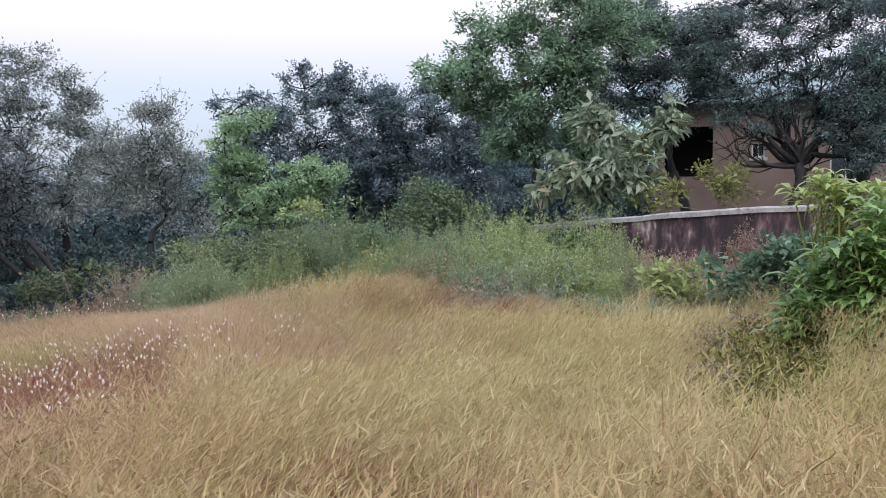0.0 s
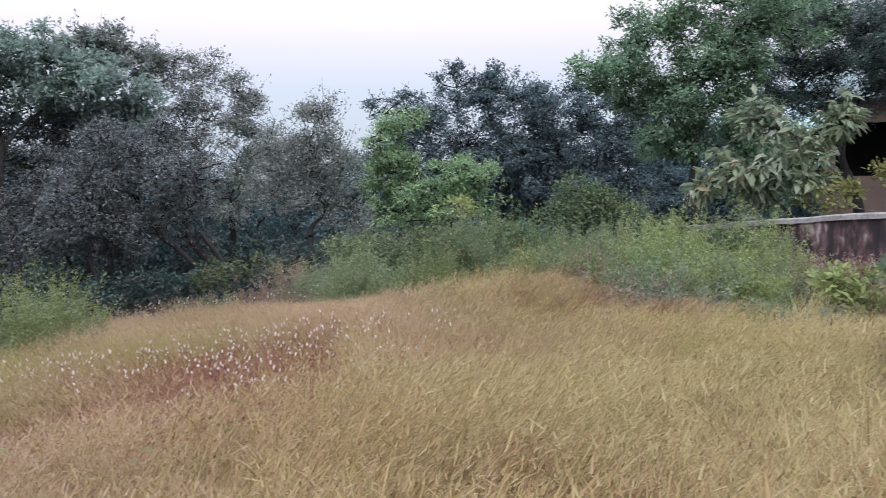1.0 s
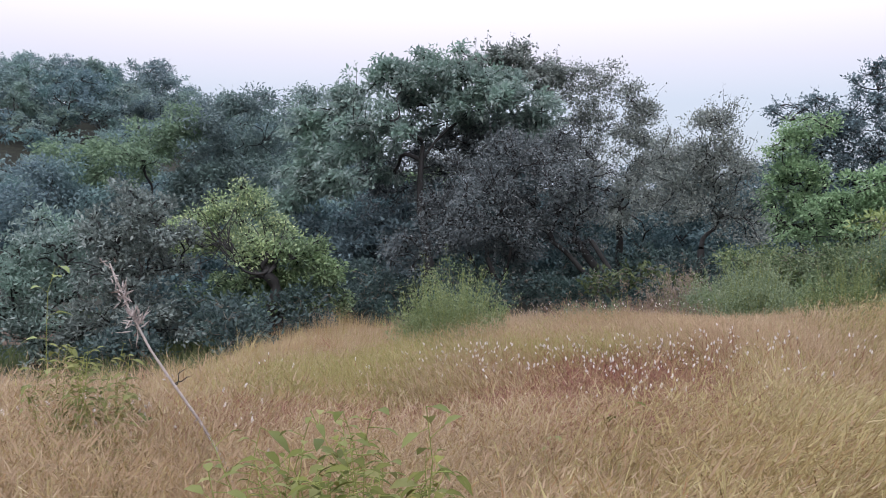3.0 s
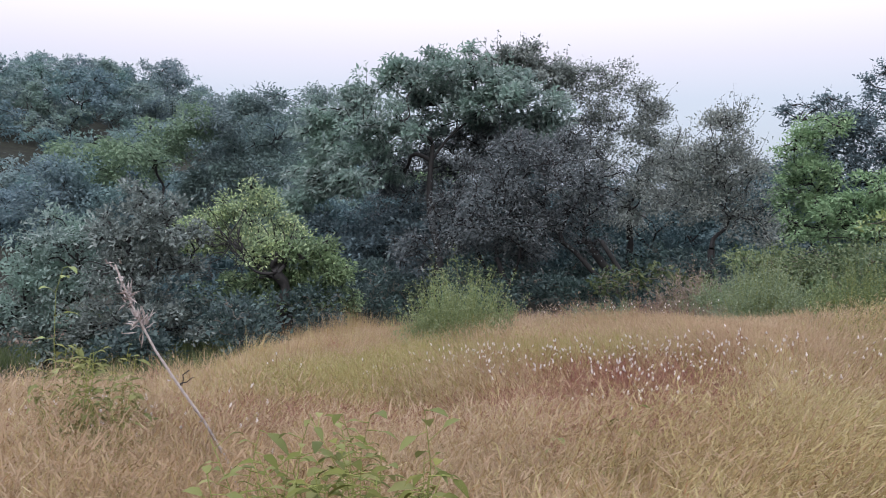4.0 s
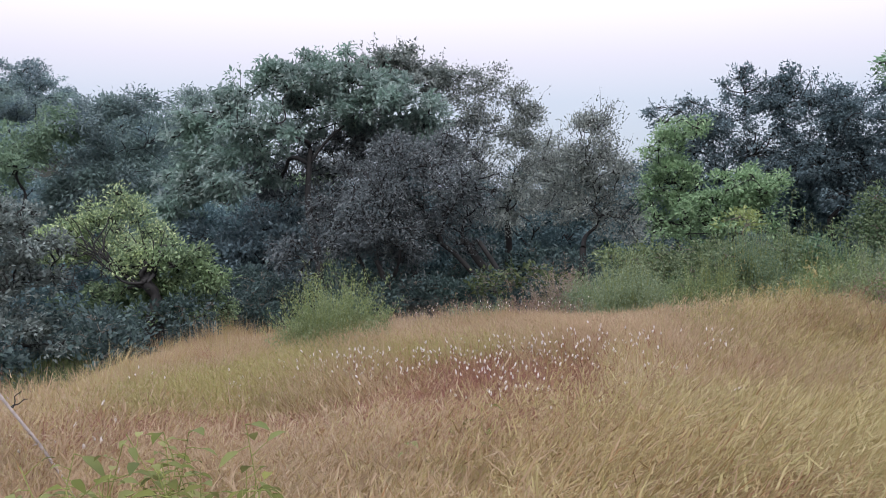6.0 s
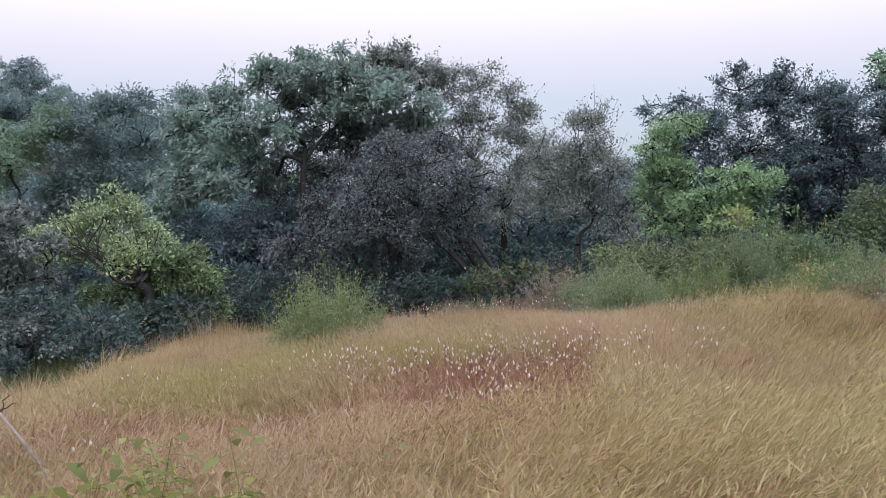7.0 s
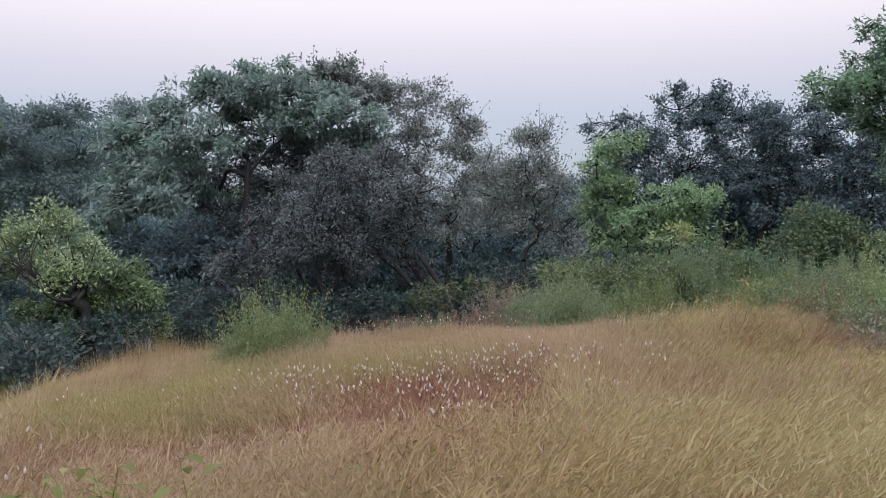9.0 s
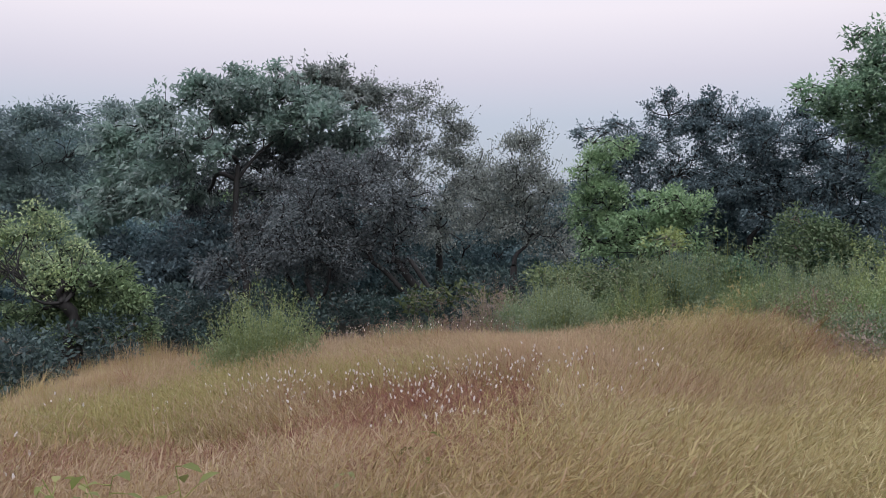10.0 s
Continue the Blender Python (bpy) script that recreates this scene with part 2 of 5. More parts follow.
ROOF_TILE = solid("pale_sheet_roof", [(0.3, (0.115, 0.165, 0.178)), (0.7, (0.16, 0.225, 0.235))], 2.0, rough=0.5)
# Shade inside the house, put in as a near-black colour.
HOUSE_SHADE = solid("house_interior_shade", [(0.3, (0.012, 0.013, 0.014)), (0.7, (0.022, 0.024, 0.027))], 3)
WHITE_PAINT = solid("weathered_white_paint", [(0.3, (0.36, 0.35, 0.34)), (0.7, (0.66, 0.64, 0.62))], 4, bump=0.1)
COPING = solid("weathered_coping", [(0.3, (0.06, 0.058, 0.055)), (0.5, (0.27, 0.26, 0.255)), (0.8, (0.46, 0.45, 0.44))], 3.5, fine=25)
STAINED = solid("rain_stained_plaster", [(0.3, (0.0135, 0.0112, 0.0144)), (0.46, (0.028, 0.02, 0.024)), (0.53, (0.075, 0.044, 0.048)), (0.6, (0.14, 0.095, 0.098)), (0.66, (0.34, 0.3, 0.3))], 4.2, stretch=(1, 1, 0.3), fine=16)
# The ridge's mist is its own pale blue-green colour; the air is clear.
RIDGE = solid("mist_tinted_far_hill", [(0.3, (0.30, 0.42, 0.46)), (0.7, (0.36, 0.50, 0.53))], 0.02, fine=0.2, bump=0.0)
STEEL = solid("grey_steel", [(0.3, (0.30, 0.32, 0.36)), (0.7, (0.38, 0.40, 0.44))], 2, rough=0.5)


# ---- mesh helpers ----
def mesh_object(name, co, tris, material, parent=None, label="", quads=None):
    me = bpy.data.meshes.new(name)
    co = np.asarray(co, dtype=np.float32).reshape(-1, 3)
    tris = np.asarray(tris, dtype=np.int32).reshape(-1, 3)
    me.vertices.add(len(co))
    me.vertices.foreach_set("co", co.ravel())
    me.loops.add(tris.size)
    me.loops.foreach_set("vertex_index", tris.ravel())
    me.polygons.add(len(tris))
    me.polygons.foreach_set("loop_start", np.arange(0, tris.size, 3, dtype=np.int32))
    me.update(calc_edges=True)
    me.materials.append(material)
    ob = new(name, me)
    if parent is not None:
        ob.parent = parent
    if label:
        tagged(ob, label)
    return ob


def part(name, bm, material, parent, label="", smooth=False):
    """One bmesh as one mesh object under a thing."""
    me = bpy.data.meshes.new(name)
    bm.to_mesh(me)
    bm.free()
    me.materials.append(material)
    if smooth:
        for p in me.polygons:
            p.use_smooth = True
    ob = new(name, me)
    if parent is not None:
        ob.parent = parent
    if label:
        tagged(ob, label)
    return ob


def box(bm, x0, x1, y0, y1, z0, z1, bevel=0.0):
    r = bmesh.ops.create_cube(bm, size=1.0)
    for v in r["verts"]:
        v.co = ((x0 + x1) / 2 + v.co.x * (x1 - x0), (y0 + y1) / 2 + v.co.y * (y1 - y0), (z0 + z1) / 2 + v.co.z * (z1 - z0))
    if bevel:
        bmesh.ops.bevel(bm, geom=list({e for v in r["verts"] for e in v.link_edges}), offset=bevel, segments=1, affect="EDGES")


def unit(v):
    return v / np.maximum(np.linalg.norm(v, axis=-1, keepdims=True), 1e-9)


def tubes(paths, sides=5):
    """Tapered tubes along (points, radii); returns vertices and triangles."""
    cos, tris, off = [], [], 0
    for pts, rad in paths:
        pts = np.asarray(pts, float)
        rad = np.asarray(rad, float)
        n = len(pts)
        d = unit(np.gradient(pts, axis=0))
        ref = np.where(np.abs(d[:, 2:3]) > 0.9, np.array([[1.0, 0, 0]]), np.array([[0, 0, 1.0]]))
        u = unit(np.cross(d, ref))
        v = np.cross(d, u)
        a = np.arange(sides) * 2 * np.pi / sides
        ring = pts[:, None] + rad[:, None, None] * (np.cos(a)[None, :, None] * u[:, None] + np.sin(a)[None, :, None] * v[:, None])
        cos.append(ring.reshape(-1, 3))
        i = np.arange(n - 1)[:, None] * sides
        j = np.arange(sides)[None]
        k = (j + 1) % sides
        q = np.stack([i + j, i + k, i + sides + k, i + j, i + sides + k, i + sides + j], -1).reshape(-1, 3) + off
        tris.append(q)
        off += n * sides
    return np.concatenate(cos), np.concatenate(tris)


def curve(a, b, n=6, sag=0.0, wob=0.08, up=0.0):
    """A wavering line from a to b that arches by `up` and sags by `sag`."""
    a, b = np.asarray(a, float), np.asarray(b, float)
    s = np.linspace(0, 1, n)[:, None]
    p = a + (b - a) * s
    length = np.linalg.norm(b - a)
    for k, q in ((1, 0.55), (2, 0.45), (3, 0.22)):
        p += rng.normal(0, wob * q * length, (1, 3)) * np.sin(np.pi * s * k)
    p[:, 2:] += (up - sag) * length * np.sin(np.pi * s)
    return p


def leaf_mesh(p, d, nrm, length, width, fold=0.12):
    """Folded pointed leaves of two triangles."""
    side = unit(np.cross(d, nrm))
    nn = np.cross(side, d)
    mid = p + d * (length * 0.45)[:, None]
    w = (width / 2)[:, None]
    lift = nn * (length * fold)[:, None]
    co = np.stack([p, mid + side * w + lift, p + d * length[:, None], mid - side * w + lift], 1).reshape(-1, 3)
    b = np.arange(len(p))[:, None] * 4
    tr = np.concatenate([b + [0, 1, 2], b + [0, 2, 3]], 1).reshape(-1, 3)
    return co, tr


def long_leaf_mesh(p, d, length, width, droop=0.5):
    """Long leaves that arch over, of three folded lengths."""
    n = len(p)
    side = unit(np.cross(d, np.array([[0, 0, 1.0]]) + rng.normal(0, 0.15, (n, 3))))
    s = np.array([0, 0.3, 0.65, 1.0])
    wf = np.array([0.25, 1.0, 0.8, 0.0])
    pts = p[:, None] + d[:, None] * (length[:, None] * s)[..., None]
    pts[..., 2] -= droop * length[:, None] * s ** 2
    w = (width[:, None] * wf / 2)[..., None]
    left, right = pts + side[:, None] * w, pts - side[:, None] * w
    left[..., 2] += 0.25 * w[..., 0]
    right[..., 2] += 0.25 * w[..., 0]
    co = np.concatenate([pts[:, :4], left[:, 1:3], right[:, 1:3], left[:, :1], right[:, :1]], 1)
    t = np.array([[8, 0, 1], [8, 1, 4], [0, 9, 6], [0, 6, 1], [4, 1, 2], [4, 2, 5], [1, 6, 7], [1, 7, 2], [5, 2, 3], [2, 7, 3]])
    tr = (np.arange(n)[:, None, None] * 10 + t[None]).reshape(-1, 3)
    return co.reshape(-1, 3), tr


def join(*meshes):
    cos, trs, off = [], [], 0
    for c, t in meshes:
        cos.append(c)
        trs.append(t + off)
        off += len(c)
    return np.concatenate(cos), np.concatenate(trs)


# ---- ground ----
def ground_z(x, y):
    """Height of the ground: a field that falls away ahead and to one side, a dip under the trees and a wooded hill beyond."""
    x, y = np.asarray(x, float), np.asarray(y, float)
    u = 0.10 * np.minimum(y, 6) + 0.05 * np.maximum(y - 6, 0) - 0.11 * np.minimum(x, 0) - 0.06 * np.maximum(x, 0)
    u = np.where(u > 0, np.where(u > 4, 4 + 5 * np.tanh((u - 4) / 5), u), 0.5 * np.tanh(u / 0.5))
    z = 0.22 - u
    z = z + 0.05 * np.sin(x * 0.9 + 1.3) * np.sin(y * 0.7) + 0.03 * np.sin(x * 2.1 + y * 1.7)
    brow = np.clip(-0.853 * x - 0.522 * y - 3.6, 0, 6)
    z = z - 0.015 * brow ** 2
    z = z + 0.34 * np.exp(-(((x + 0.9) / 3.0) ** 2 + ((y - 12.5) / 3.8) ** 2))
    hill = np.exp(-(((x + 112) / 52) ** 2 + ((y - 52) / 55) ** 2))
    return z + 21.0 * hill


def edge(x, y):
    """Positive inside the open field, in metres from its far edge."""
    d_left = 4.3 + 0.853 * x + 0.522 * y + 2.2 * np.clip((5.5 - y) / 2.5, 0, 1)
    k = np.clip((x + 1.2) / 1.6, 0, 1)
    d_far = 13.9 - 4.1 * k * k * (3 - 2 * k) - 0.75 * np.clip(x - 0.6, 0, 4) - y + 0.6 * np.sin(x * 0.8) + 0.10 * np.minimum(x, 0)
    return np.minimum(d_left, d_far)


def build_ground():
    r = np.concatenate([np.linspace(0.3, 40, 130), np.geomspace(42, 2500, 45)])
    a = np.linspace(0, 2 * np.pi, 241)[:-1]
    x = (r[:, None] * np.cos(a)[None]).ravel()
    y = (r[:, None] * np.sin(a)[None]).ravel()
    co = np.stack([x, y, ground_z(x, y)], 1)
    n = len(a)
    i = np.arange(len(r) - 1)[:, None] * n
    j = np.arange(n)[None]
    k = (j + 1) % n
    tr = np.stack([i + j, i + n + j, i + n + k, i + j, i + n + k, i + k], -1).reshape(-1, 3)
    co = np.concatenate([co, [[0, 0, float(ground_z(0, 0))]]])
    j = np.arange(n)
    tr = np.concatenate([tr, np.stack([np.full(n, len(co) - 1), j, (j + 1) % n], 1)])
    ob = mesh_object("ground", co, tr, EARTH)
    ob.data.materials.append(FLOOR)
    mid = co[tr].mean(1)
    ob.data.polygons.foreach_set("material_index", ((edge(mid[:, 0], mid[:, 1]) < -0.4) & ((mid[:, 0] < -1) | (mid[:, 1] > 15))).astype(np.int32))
    ob.data.polygons.foreach_set("use_smooth", np.ones(len(tr), dtype=bool))
    tagged(ob, "sloping earth covered with dry straw thatch", "ground", kind="structure")


build_ground()


def build_ridge():
    a = np.radians(np.linspace(-62, -12, 60))
    rows = []
    for f_, back in ((0.0, 0), (0.55, 30), (1.0, 90)):
        h = 58 + 9 * np.sin(a * 9) + 5 * np.sin(a * 23 + 1)
        d = 420 + back
        rows.append(np.stack([-np.sin(a) * d, np.cos(a) * d, -12 + f_ * (h + 12)], 1))
    co = np.concatenate(rows)
    n = len(a)
    i = np.arange(2)[:, None] * n
    j = np.arange(n - 1)[None]
    tr = np.stack([i + j, i + j + 1, i + n + j + 1, i + j, i + n + j + 1, i + n + j], -1).reshape(-1, 3)
    tagged(mesh_object("far_hill", co, tr, RIDGE), "far hill with pale blue-green mist in its colour", "hill", kind="structure")


build_ridge()


# ---- trees ----
def crown_leaves(centres, spread, count, leaf, aspect, droop, out_from):
    """Leaves scattered round twig ends: positions, directions, sizes."""
    n = len(centres) * count
    c = np.repeat(centres, count, 0)
    off = unit(rng.normal(0, 1, (n, 3))) * (rng.uniform(0.05, 1, (n, 1)) ** 0.45) * spread * 1.25 * np.array([1, 1, 0.7])
    p = c + off
    d = unit(off * 0.5 / spread + unit(c - out_from) * 0.5 + rng.normal(0, 0.6, (n, 3)) + np.array([0, 0, -droop * 0.8]))
    nrm = unit(rng.normal(0, 0.46, (n, 3)) + unit(c - out_from) * 0.4 + off / spread * 0.45 + np.array([0, 0, 0.7]))
    size = leaf * rng.uniform(0.6, 1.25, n)
    return p, d, nrm, size, size * aspect


def leaf_tris(p, d, nrm, length, width):
    """Leaves far off, of one triangle each."""
    side = unit(np.cross(d, nrm)) * (width * 0.7)[:, None]
    co = np.stack([p + side, p + d * length[:, None], p - side], 1).reshape(-1, 3)
    return co, np.arange(len(co)).reshape(-1, 3)


def tree(name, base, lobes, leaf_mat, label, bark=None, leaf=0.15, aspect=0.42, n=12000, per=40, spread=0.28, trunk=0.16,
         droop=0.5, fork=0.45, depth=1.0, twig=0.012, sink=0.15, stems=1, category="tree", shell=0.45, twig_step=5, outgrow=2, far=False, simple=False, fork_at=None, fan=1.0, flat=0.85, limb=1.0, shoots=0, shoot=0.7, seed=None, boughs=()):
    """A tree from its foot and the lobes of its crown (x, y, z, half width, half height): trunk, limbs, twigs and leaves."""
    global rng
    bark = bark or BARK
    bx, by = base
    if bx or by:
        rng = np.random.default_rng(seed or int(abs(bx * 971 + by * 577) * 10))
    bz = float(ground_z(bx, by)) - sink
    lob = np.array(lobes, float)
    # lesser outgrowths on every lobe
    extra = []
    for x, y, z, rx, rz in lob:
        for _ in range(outgrow):
            v = unit(rng.normal(0, 1, 3) + [0, 0, 0.25]) * rng.uniform(0.85, 1.15)
            q = rng.uniform(0.28, 0.45)
            extra.append((x + v[0] * rx, y + v[1] * rx, z + v[2] * rz, rx * q, rz * q))
    if extra:
        lob = np.concatenate([lob, np.array(extra)])
    mid = lob[:, :3].mean(0)
    root = np.array([bx, by, bz])
    top = np.array([0.5 * bx + 0.5 * mid[0], 0.5 * by + 0.5 * mid[1], bz + fork * (mid[2] - bz)])
    if fork_at:
        top = np.array(fork_at, float)
    paths, thick = [], []
    forks = []
    for s in range(stems):
        r0 = root + (rng.normal(0, 0.35, 3) * [1, 1, 0] if s else 0)
        t0 = top + (rng.normal(0, 0.5, 3) * [1, 1, 0.4] if s else 0)
        stem = curve(r0, t0, 8, wob=0.05)
        w = trunk * (1 if s == 0 else 0.65)
        paths.append((stem, np.linspace(w, w * 0.62, 8) * (1 + 0.5 * np.exp(-np.arange(8) * 1.2))))
        forks.append(t0)
    # bare crooked limbs that fan out of the fork, each with lesser branches
    for end in boughs:
        limb_line = curve(top + rng.normal(0, trunk * 0.3, 3), end, 10, wob=0.09, up=-0.06)
        lw = trunk * rng.uniform(0.22, 0.42)
        paths.append((limb_line, np.linspace(lw, lw * 0.12, 10)))
        for i in rng.integers(3, 9, 8):
            tip = limb_line[i] + (limb_line[9] - limb_line[i]) * 0.6 + unit(rng.normal(0, 1, 3) + [0, 0, 0.5]) * rng.uniform(0.4, 1.0)
            paths.append((curve(limb_line[i], tip, 6, wob=0.12), np.linspace(lw * 0.34, lw * 0.06, 6)))
    area = lob[:, 3] * lob[:, 4]
    share = area / area.sum()
    clumps = []
    # limbs leave the fork, or the nearest limb that stands already
    order = np.argsort(np.linalg.norm(lob[:, :3] - top, axis=1))
    nodes = [(q, trunk * 0.62, True) for q in forks]
    for k in order:
        x, y, z, rx, rz = lob[k]
        m = max(4, int(round(n / per * share[k])))
        # each lobe is a heap of lesser ones, so that the outline is uneven and dark hollows stay between them
        subs = max(5, int(round(m / 14)))
        sv = unit(rng.normal(0, 1, (subs, 3)) + [0, 0, 0.15]) * rng.uniform(0.2, 1.02, (subs, 1))
        sc = np.array([x, y, z]) + sv * [rx, rx * depth, rz]
        sr = rng.uniform(0.2, 0.46, subs) * (rx + rz) / 2
        end = np.array([x, y, z + 0.1 * rz])
        best = min(nodes, key=lambda q: (fan if q[2] else 1) * np.linalg.norm(q[0] - end) + 0.35 * max(0.0, q[0][2] - end[2]))
        path = curve(best[0], end, 12, wob=0.13, up=0.10)
        lw = min(best[1] * 0.92, limb * trunk * 0.62 * (0.5 + 0.8 * share[k] * len(lob)) ** 0.5)
        width = np.linspace(lw, max(lw * 0.45, twig), 12)
        thick.append((path, width))
        nodes += [(path[i], width[i], False) for i in range(3, 12, 2)]
        loose = int(m * 0.2)
        v = unit(rng.normal(0, 1, (loose, 3))) * (rng.uniform(0, 1.35, (loose, 1)) ** 0.5)
        c = np.array([x, y, z]) + v * [rx * 0.98, rx * 0.98 * depth, rz * 0.98]
        for e in (() if far else c[::twig_step]):
            i = min(int(np.argmin(np.linalg.norm(path[2:] - e + [0, 0, 0.2 * rz], axis=1))) + 1, 11)
            paths.append((curve(path[i], e, 4, wob=0.14), np.linspace(twig * 1.4, twig * 0.4, 4)))
        clumps.append(c)
        each = np.array_split(np.arange(m - loose), subs)
        for j in range(subs):
            i = min(int(np.argmin(np.linalg.norm(path[2:] - sc[j] + [0, 0, 0.3 * rz], axis=1))) + 2, 11)
            bough = curve(path[i - 1], sc[j], 6, wob=0.16, up=0.05)
            paths.append((bough, np.linspace(max(lw * 0.45, twig * 2.2), twig * 1.2, 6)))
            q = len(each[j])
            v = unit(rng.normal(0, 1, (q, 3)) + [0, 0, 0.35]) * (rng.uniform(0, 1, (q, 1)) ** shell)
            c = sc[j] + v * sr[j] * [1.15, 1.15, flat]
            for e in (() if far else c[::twig_step]):
                paths.append((curve(bough[3 + int(rng.integers(3))], e, 3, wob=0.14), np.linspace(twig, twig * 0.4, 3)))
            clumps.append(c)
    # thin upright shoots that stand out of the crown
    sp, sd = [np.zeros((0, 3))], [np.zeros((0, 3))]
    for k in rng.integers(0, len(lobes), shoots):
        x, y, z, rx, rz = lob[k]
        v = rng.uniform(-0.85, 0.85, 2)
        a = np.array([x + v[0] * rx, y + v[1] * rx, z + rz * (0.75 - 0.6 * v[0] * v[0])])
        e = a + unit(np.array([v[0] * 0.5, v[1] * 0.5, 1.0]) + rng.normal(0, 0.4, 3)) * shoot * rng.uniform(0.3, 1.0)
        near = min(nodes, key=lambda q: np.linalg.norm(q[0] - a))[0]
        c = np.stack([near, a, a + (e - a) * 0.5 + rng.normal(0, 0.03, 3), e])
        paths.append((c, np.linspace(twig, twig * 0.35, 4)))
        q = rng.uniform(0.3, 1.0, 9)
        sp.append(np.array([np.interp(q, np.linspace(0, 1, 4), c[:, i]) for i in range(3)]).T + rng.normal(0, 0.05, (9, 3)))
        sd.append(unit(rng.normal(0, 1, (9, 3)) + [0, 0, 0.6]))
    empty = new(name)
    empty.location = (bx, by, bz + sink)
    inv = np.array([bx, by, bz + sink])
    co, tr = tubes(paths[:stems], 7)
    thin = tubes([(q[::2], w[::2]) for q, w in paths[stems:]] if far else paths[stems:], 3)
    co, tr = join(join((co, tr), tubes([(q[::3], w[::3]) for q, w in thick] if far else thick, 3 if far else 5)), thin)
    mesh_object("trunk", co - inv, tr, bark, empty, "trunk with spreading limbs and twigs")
    c = np.concatenate(clumps)
    p, d, nr, le, wi = crown_leaves(c, spread, per, leaf, aspect, droop, mid - [0, 0, 1.0])
    sp, sd = np.concatenate(sp), np.concatenate(sd)
    q = leaf * rng.uniform(0.6, 1.2, len(sp))
    p, d, nr, le, wi = np.concatenate([p, sp]), np.concatenate([d, sd]), np.concatenate([nr, unit(rng.normal(0, 1, sp.shape) + [0, 0, 0.5])]), np.concatenate([le, q]), np.concatenate([wi, q * aspect])
    co, tr = leaf_tris(p, d, nr, le, wi) if far or simple else leaf_mesh(p, d, nr, le, wi)
    mesh_object("crown", co - inv, tr, leaf_mat, empty)
    tagged(empty, label, category)
    return empty


# wood's edge and the trees about the house
tree("tree", (-15.78, 20.00), [(-18.63, 18.88, 3.38, 0.94, 0.65), (-17.84, 19.40, 4.12, 0.94, 0.62), (-16.89, 19.98, 4.46, 1.03, 0.58), (-15.86, 20.60, 4.70, 0.94, 0.62), (-15.13, 21.05, 4.88, 0.72, 0.51), (-16.91, 21.08, 3.94, 1.25, 0.64), (-16.89, 18.71, 3.09, 1.15, 0.59), (-14.94, 21.07, 3.94, 1.11, 0.62), (-13.91, 21.67, 3.89, 1.03, 0.69), (-13.00, 22.16, 3.50, 0.82, 0.62), (-18.81, 18.68, 2.30, 0.86, 0.62), (-17.28, 18.40, 2.15, 0.99, 0.46), (-19.37, 18.29, 1.55, 0.72, 0.51), (-19.56, 18.11, 0.70, 0.77, 0.41), (-18.66, 18.67, 1.16, 0.86, 0.38), (-17.01, 17.92, 1.49, 0.68, 0.29), (-19.20, 18.51, 2.95, 0.51, 0.43), (-14.78, 22.38, 4.62, 0.80, 0.50), (-17.52, 21.25, 3.14, 1.00, 0.36), (-16.27, 21.99, 3.32, 0.91, 0.33), (-15.16, 22.62, 3.14, 0.91, 0.36), (-18.09, 20.27, 2.48, 0.89, 0.39), (-13.80, 22.81, 2.93, 0.71, 0.36), (-17.75, 20.40, 1.60, 0.71, 0.25)],
     GREY_GREEN, "broad grey-green tree with large leaves and spreading dark limbs", leaf=0.19, n=32000, spread=0.2, trunk=0.14, fork=0.48, aspect=0.42, flat=0.6, fan=0.7, limb=0.9, shoots=60, shoot=0.5, per=14, fork_at=(-16.10, 20.24, 2.06))
tree("tree", (-14.33, 23.43), [(-15.01, 23.00, 5.38, 0.83, 0.56), (-14.23, 23.49, 4.84, 1.11, 0.65), (-15.61, 22.60, 4.84, 0.93, 0.56)],
     OLIVE_GREY, "thin tall tree with sparse olive leaves above its neighbours", leaf=0.13, n=9000, spread=0.18, trunk=0.12, fork=0.8, simple=True, shoots=25, shoot=0.7, per=22, twig=0.007)
tree("tree", (-11.59, 18.07), [(-13.08, 17.17, -0.03, 0.65, 0.58), (-13.82, 16.71, -0.39, 0.65, 0.50), (-13.18, 17.19, 0.83, 0.40, 0.40), (-11.85, 17.90, 0.88, 1.44, 1.15), (-12.32, 17.58, 0.08, 1.08, 0.58), (-11.24, 18.29, 0.09, 1.30, 0.65), (-11.00, 18.43, 1.74, 1.15, 0.86)],
     GREY_BROWN, "haze-pale grey-brown tree with small drooping leaves", leaf=0.08, n=19000, droop=0.9, trunk=0.1, stems=3, fork=0.6, simple=True, spread=0.24, shoots=60, shoot=0.6, per=16, outgrow=4)
tree("tree", (-9.37, 20.40), [(-12.38, 18.86, 1.33, 0.90, 0.72), (-11.69, 19.32, 2.01, 0.90, 0.63), (-10.95, 19.69, 1.33, 0.90, 0.75), (-12.54, 18.68, 0.28, 0.98, 0.63), (-11.50, 19.29, 0.36, 1.06, 0.68), (-10.52, 19.87, 0.51, 0.83, 0.68), (-10.30, 20.09, 1.56, 0.68, 0.68), (-13.20, 18.31, 0.51, 0.63, 0.63), (-11.05, 19.73, 2.43, 0.68, 0.42), (-12.48, 18.88, 2.24, 0.68, 0.42), (-13.23, 18.38, 1.56, 0.53, 0.53), (-11.99, 18.94, -0.39, 0.60, 0.33), (-10.43, 19.85, -0.32, 0.60, 0.30)],
     GREY_BROWN, "haze-pale grey-brown tree with several thin dark trunks", leaf=0.08, n=19000, droop=0.9, trunk=0.14, stems=4, fork=0.6, simple=True, spread=0.26, shoots=80, shoot=0.7, per=16, outgrow=3)
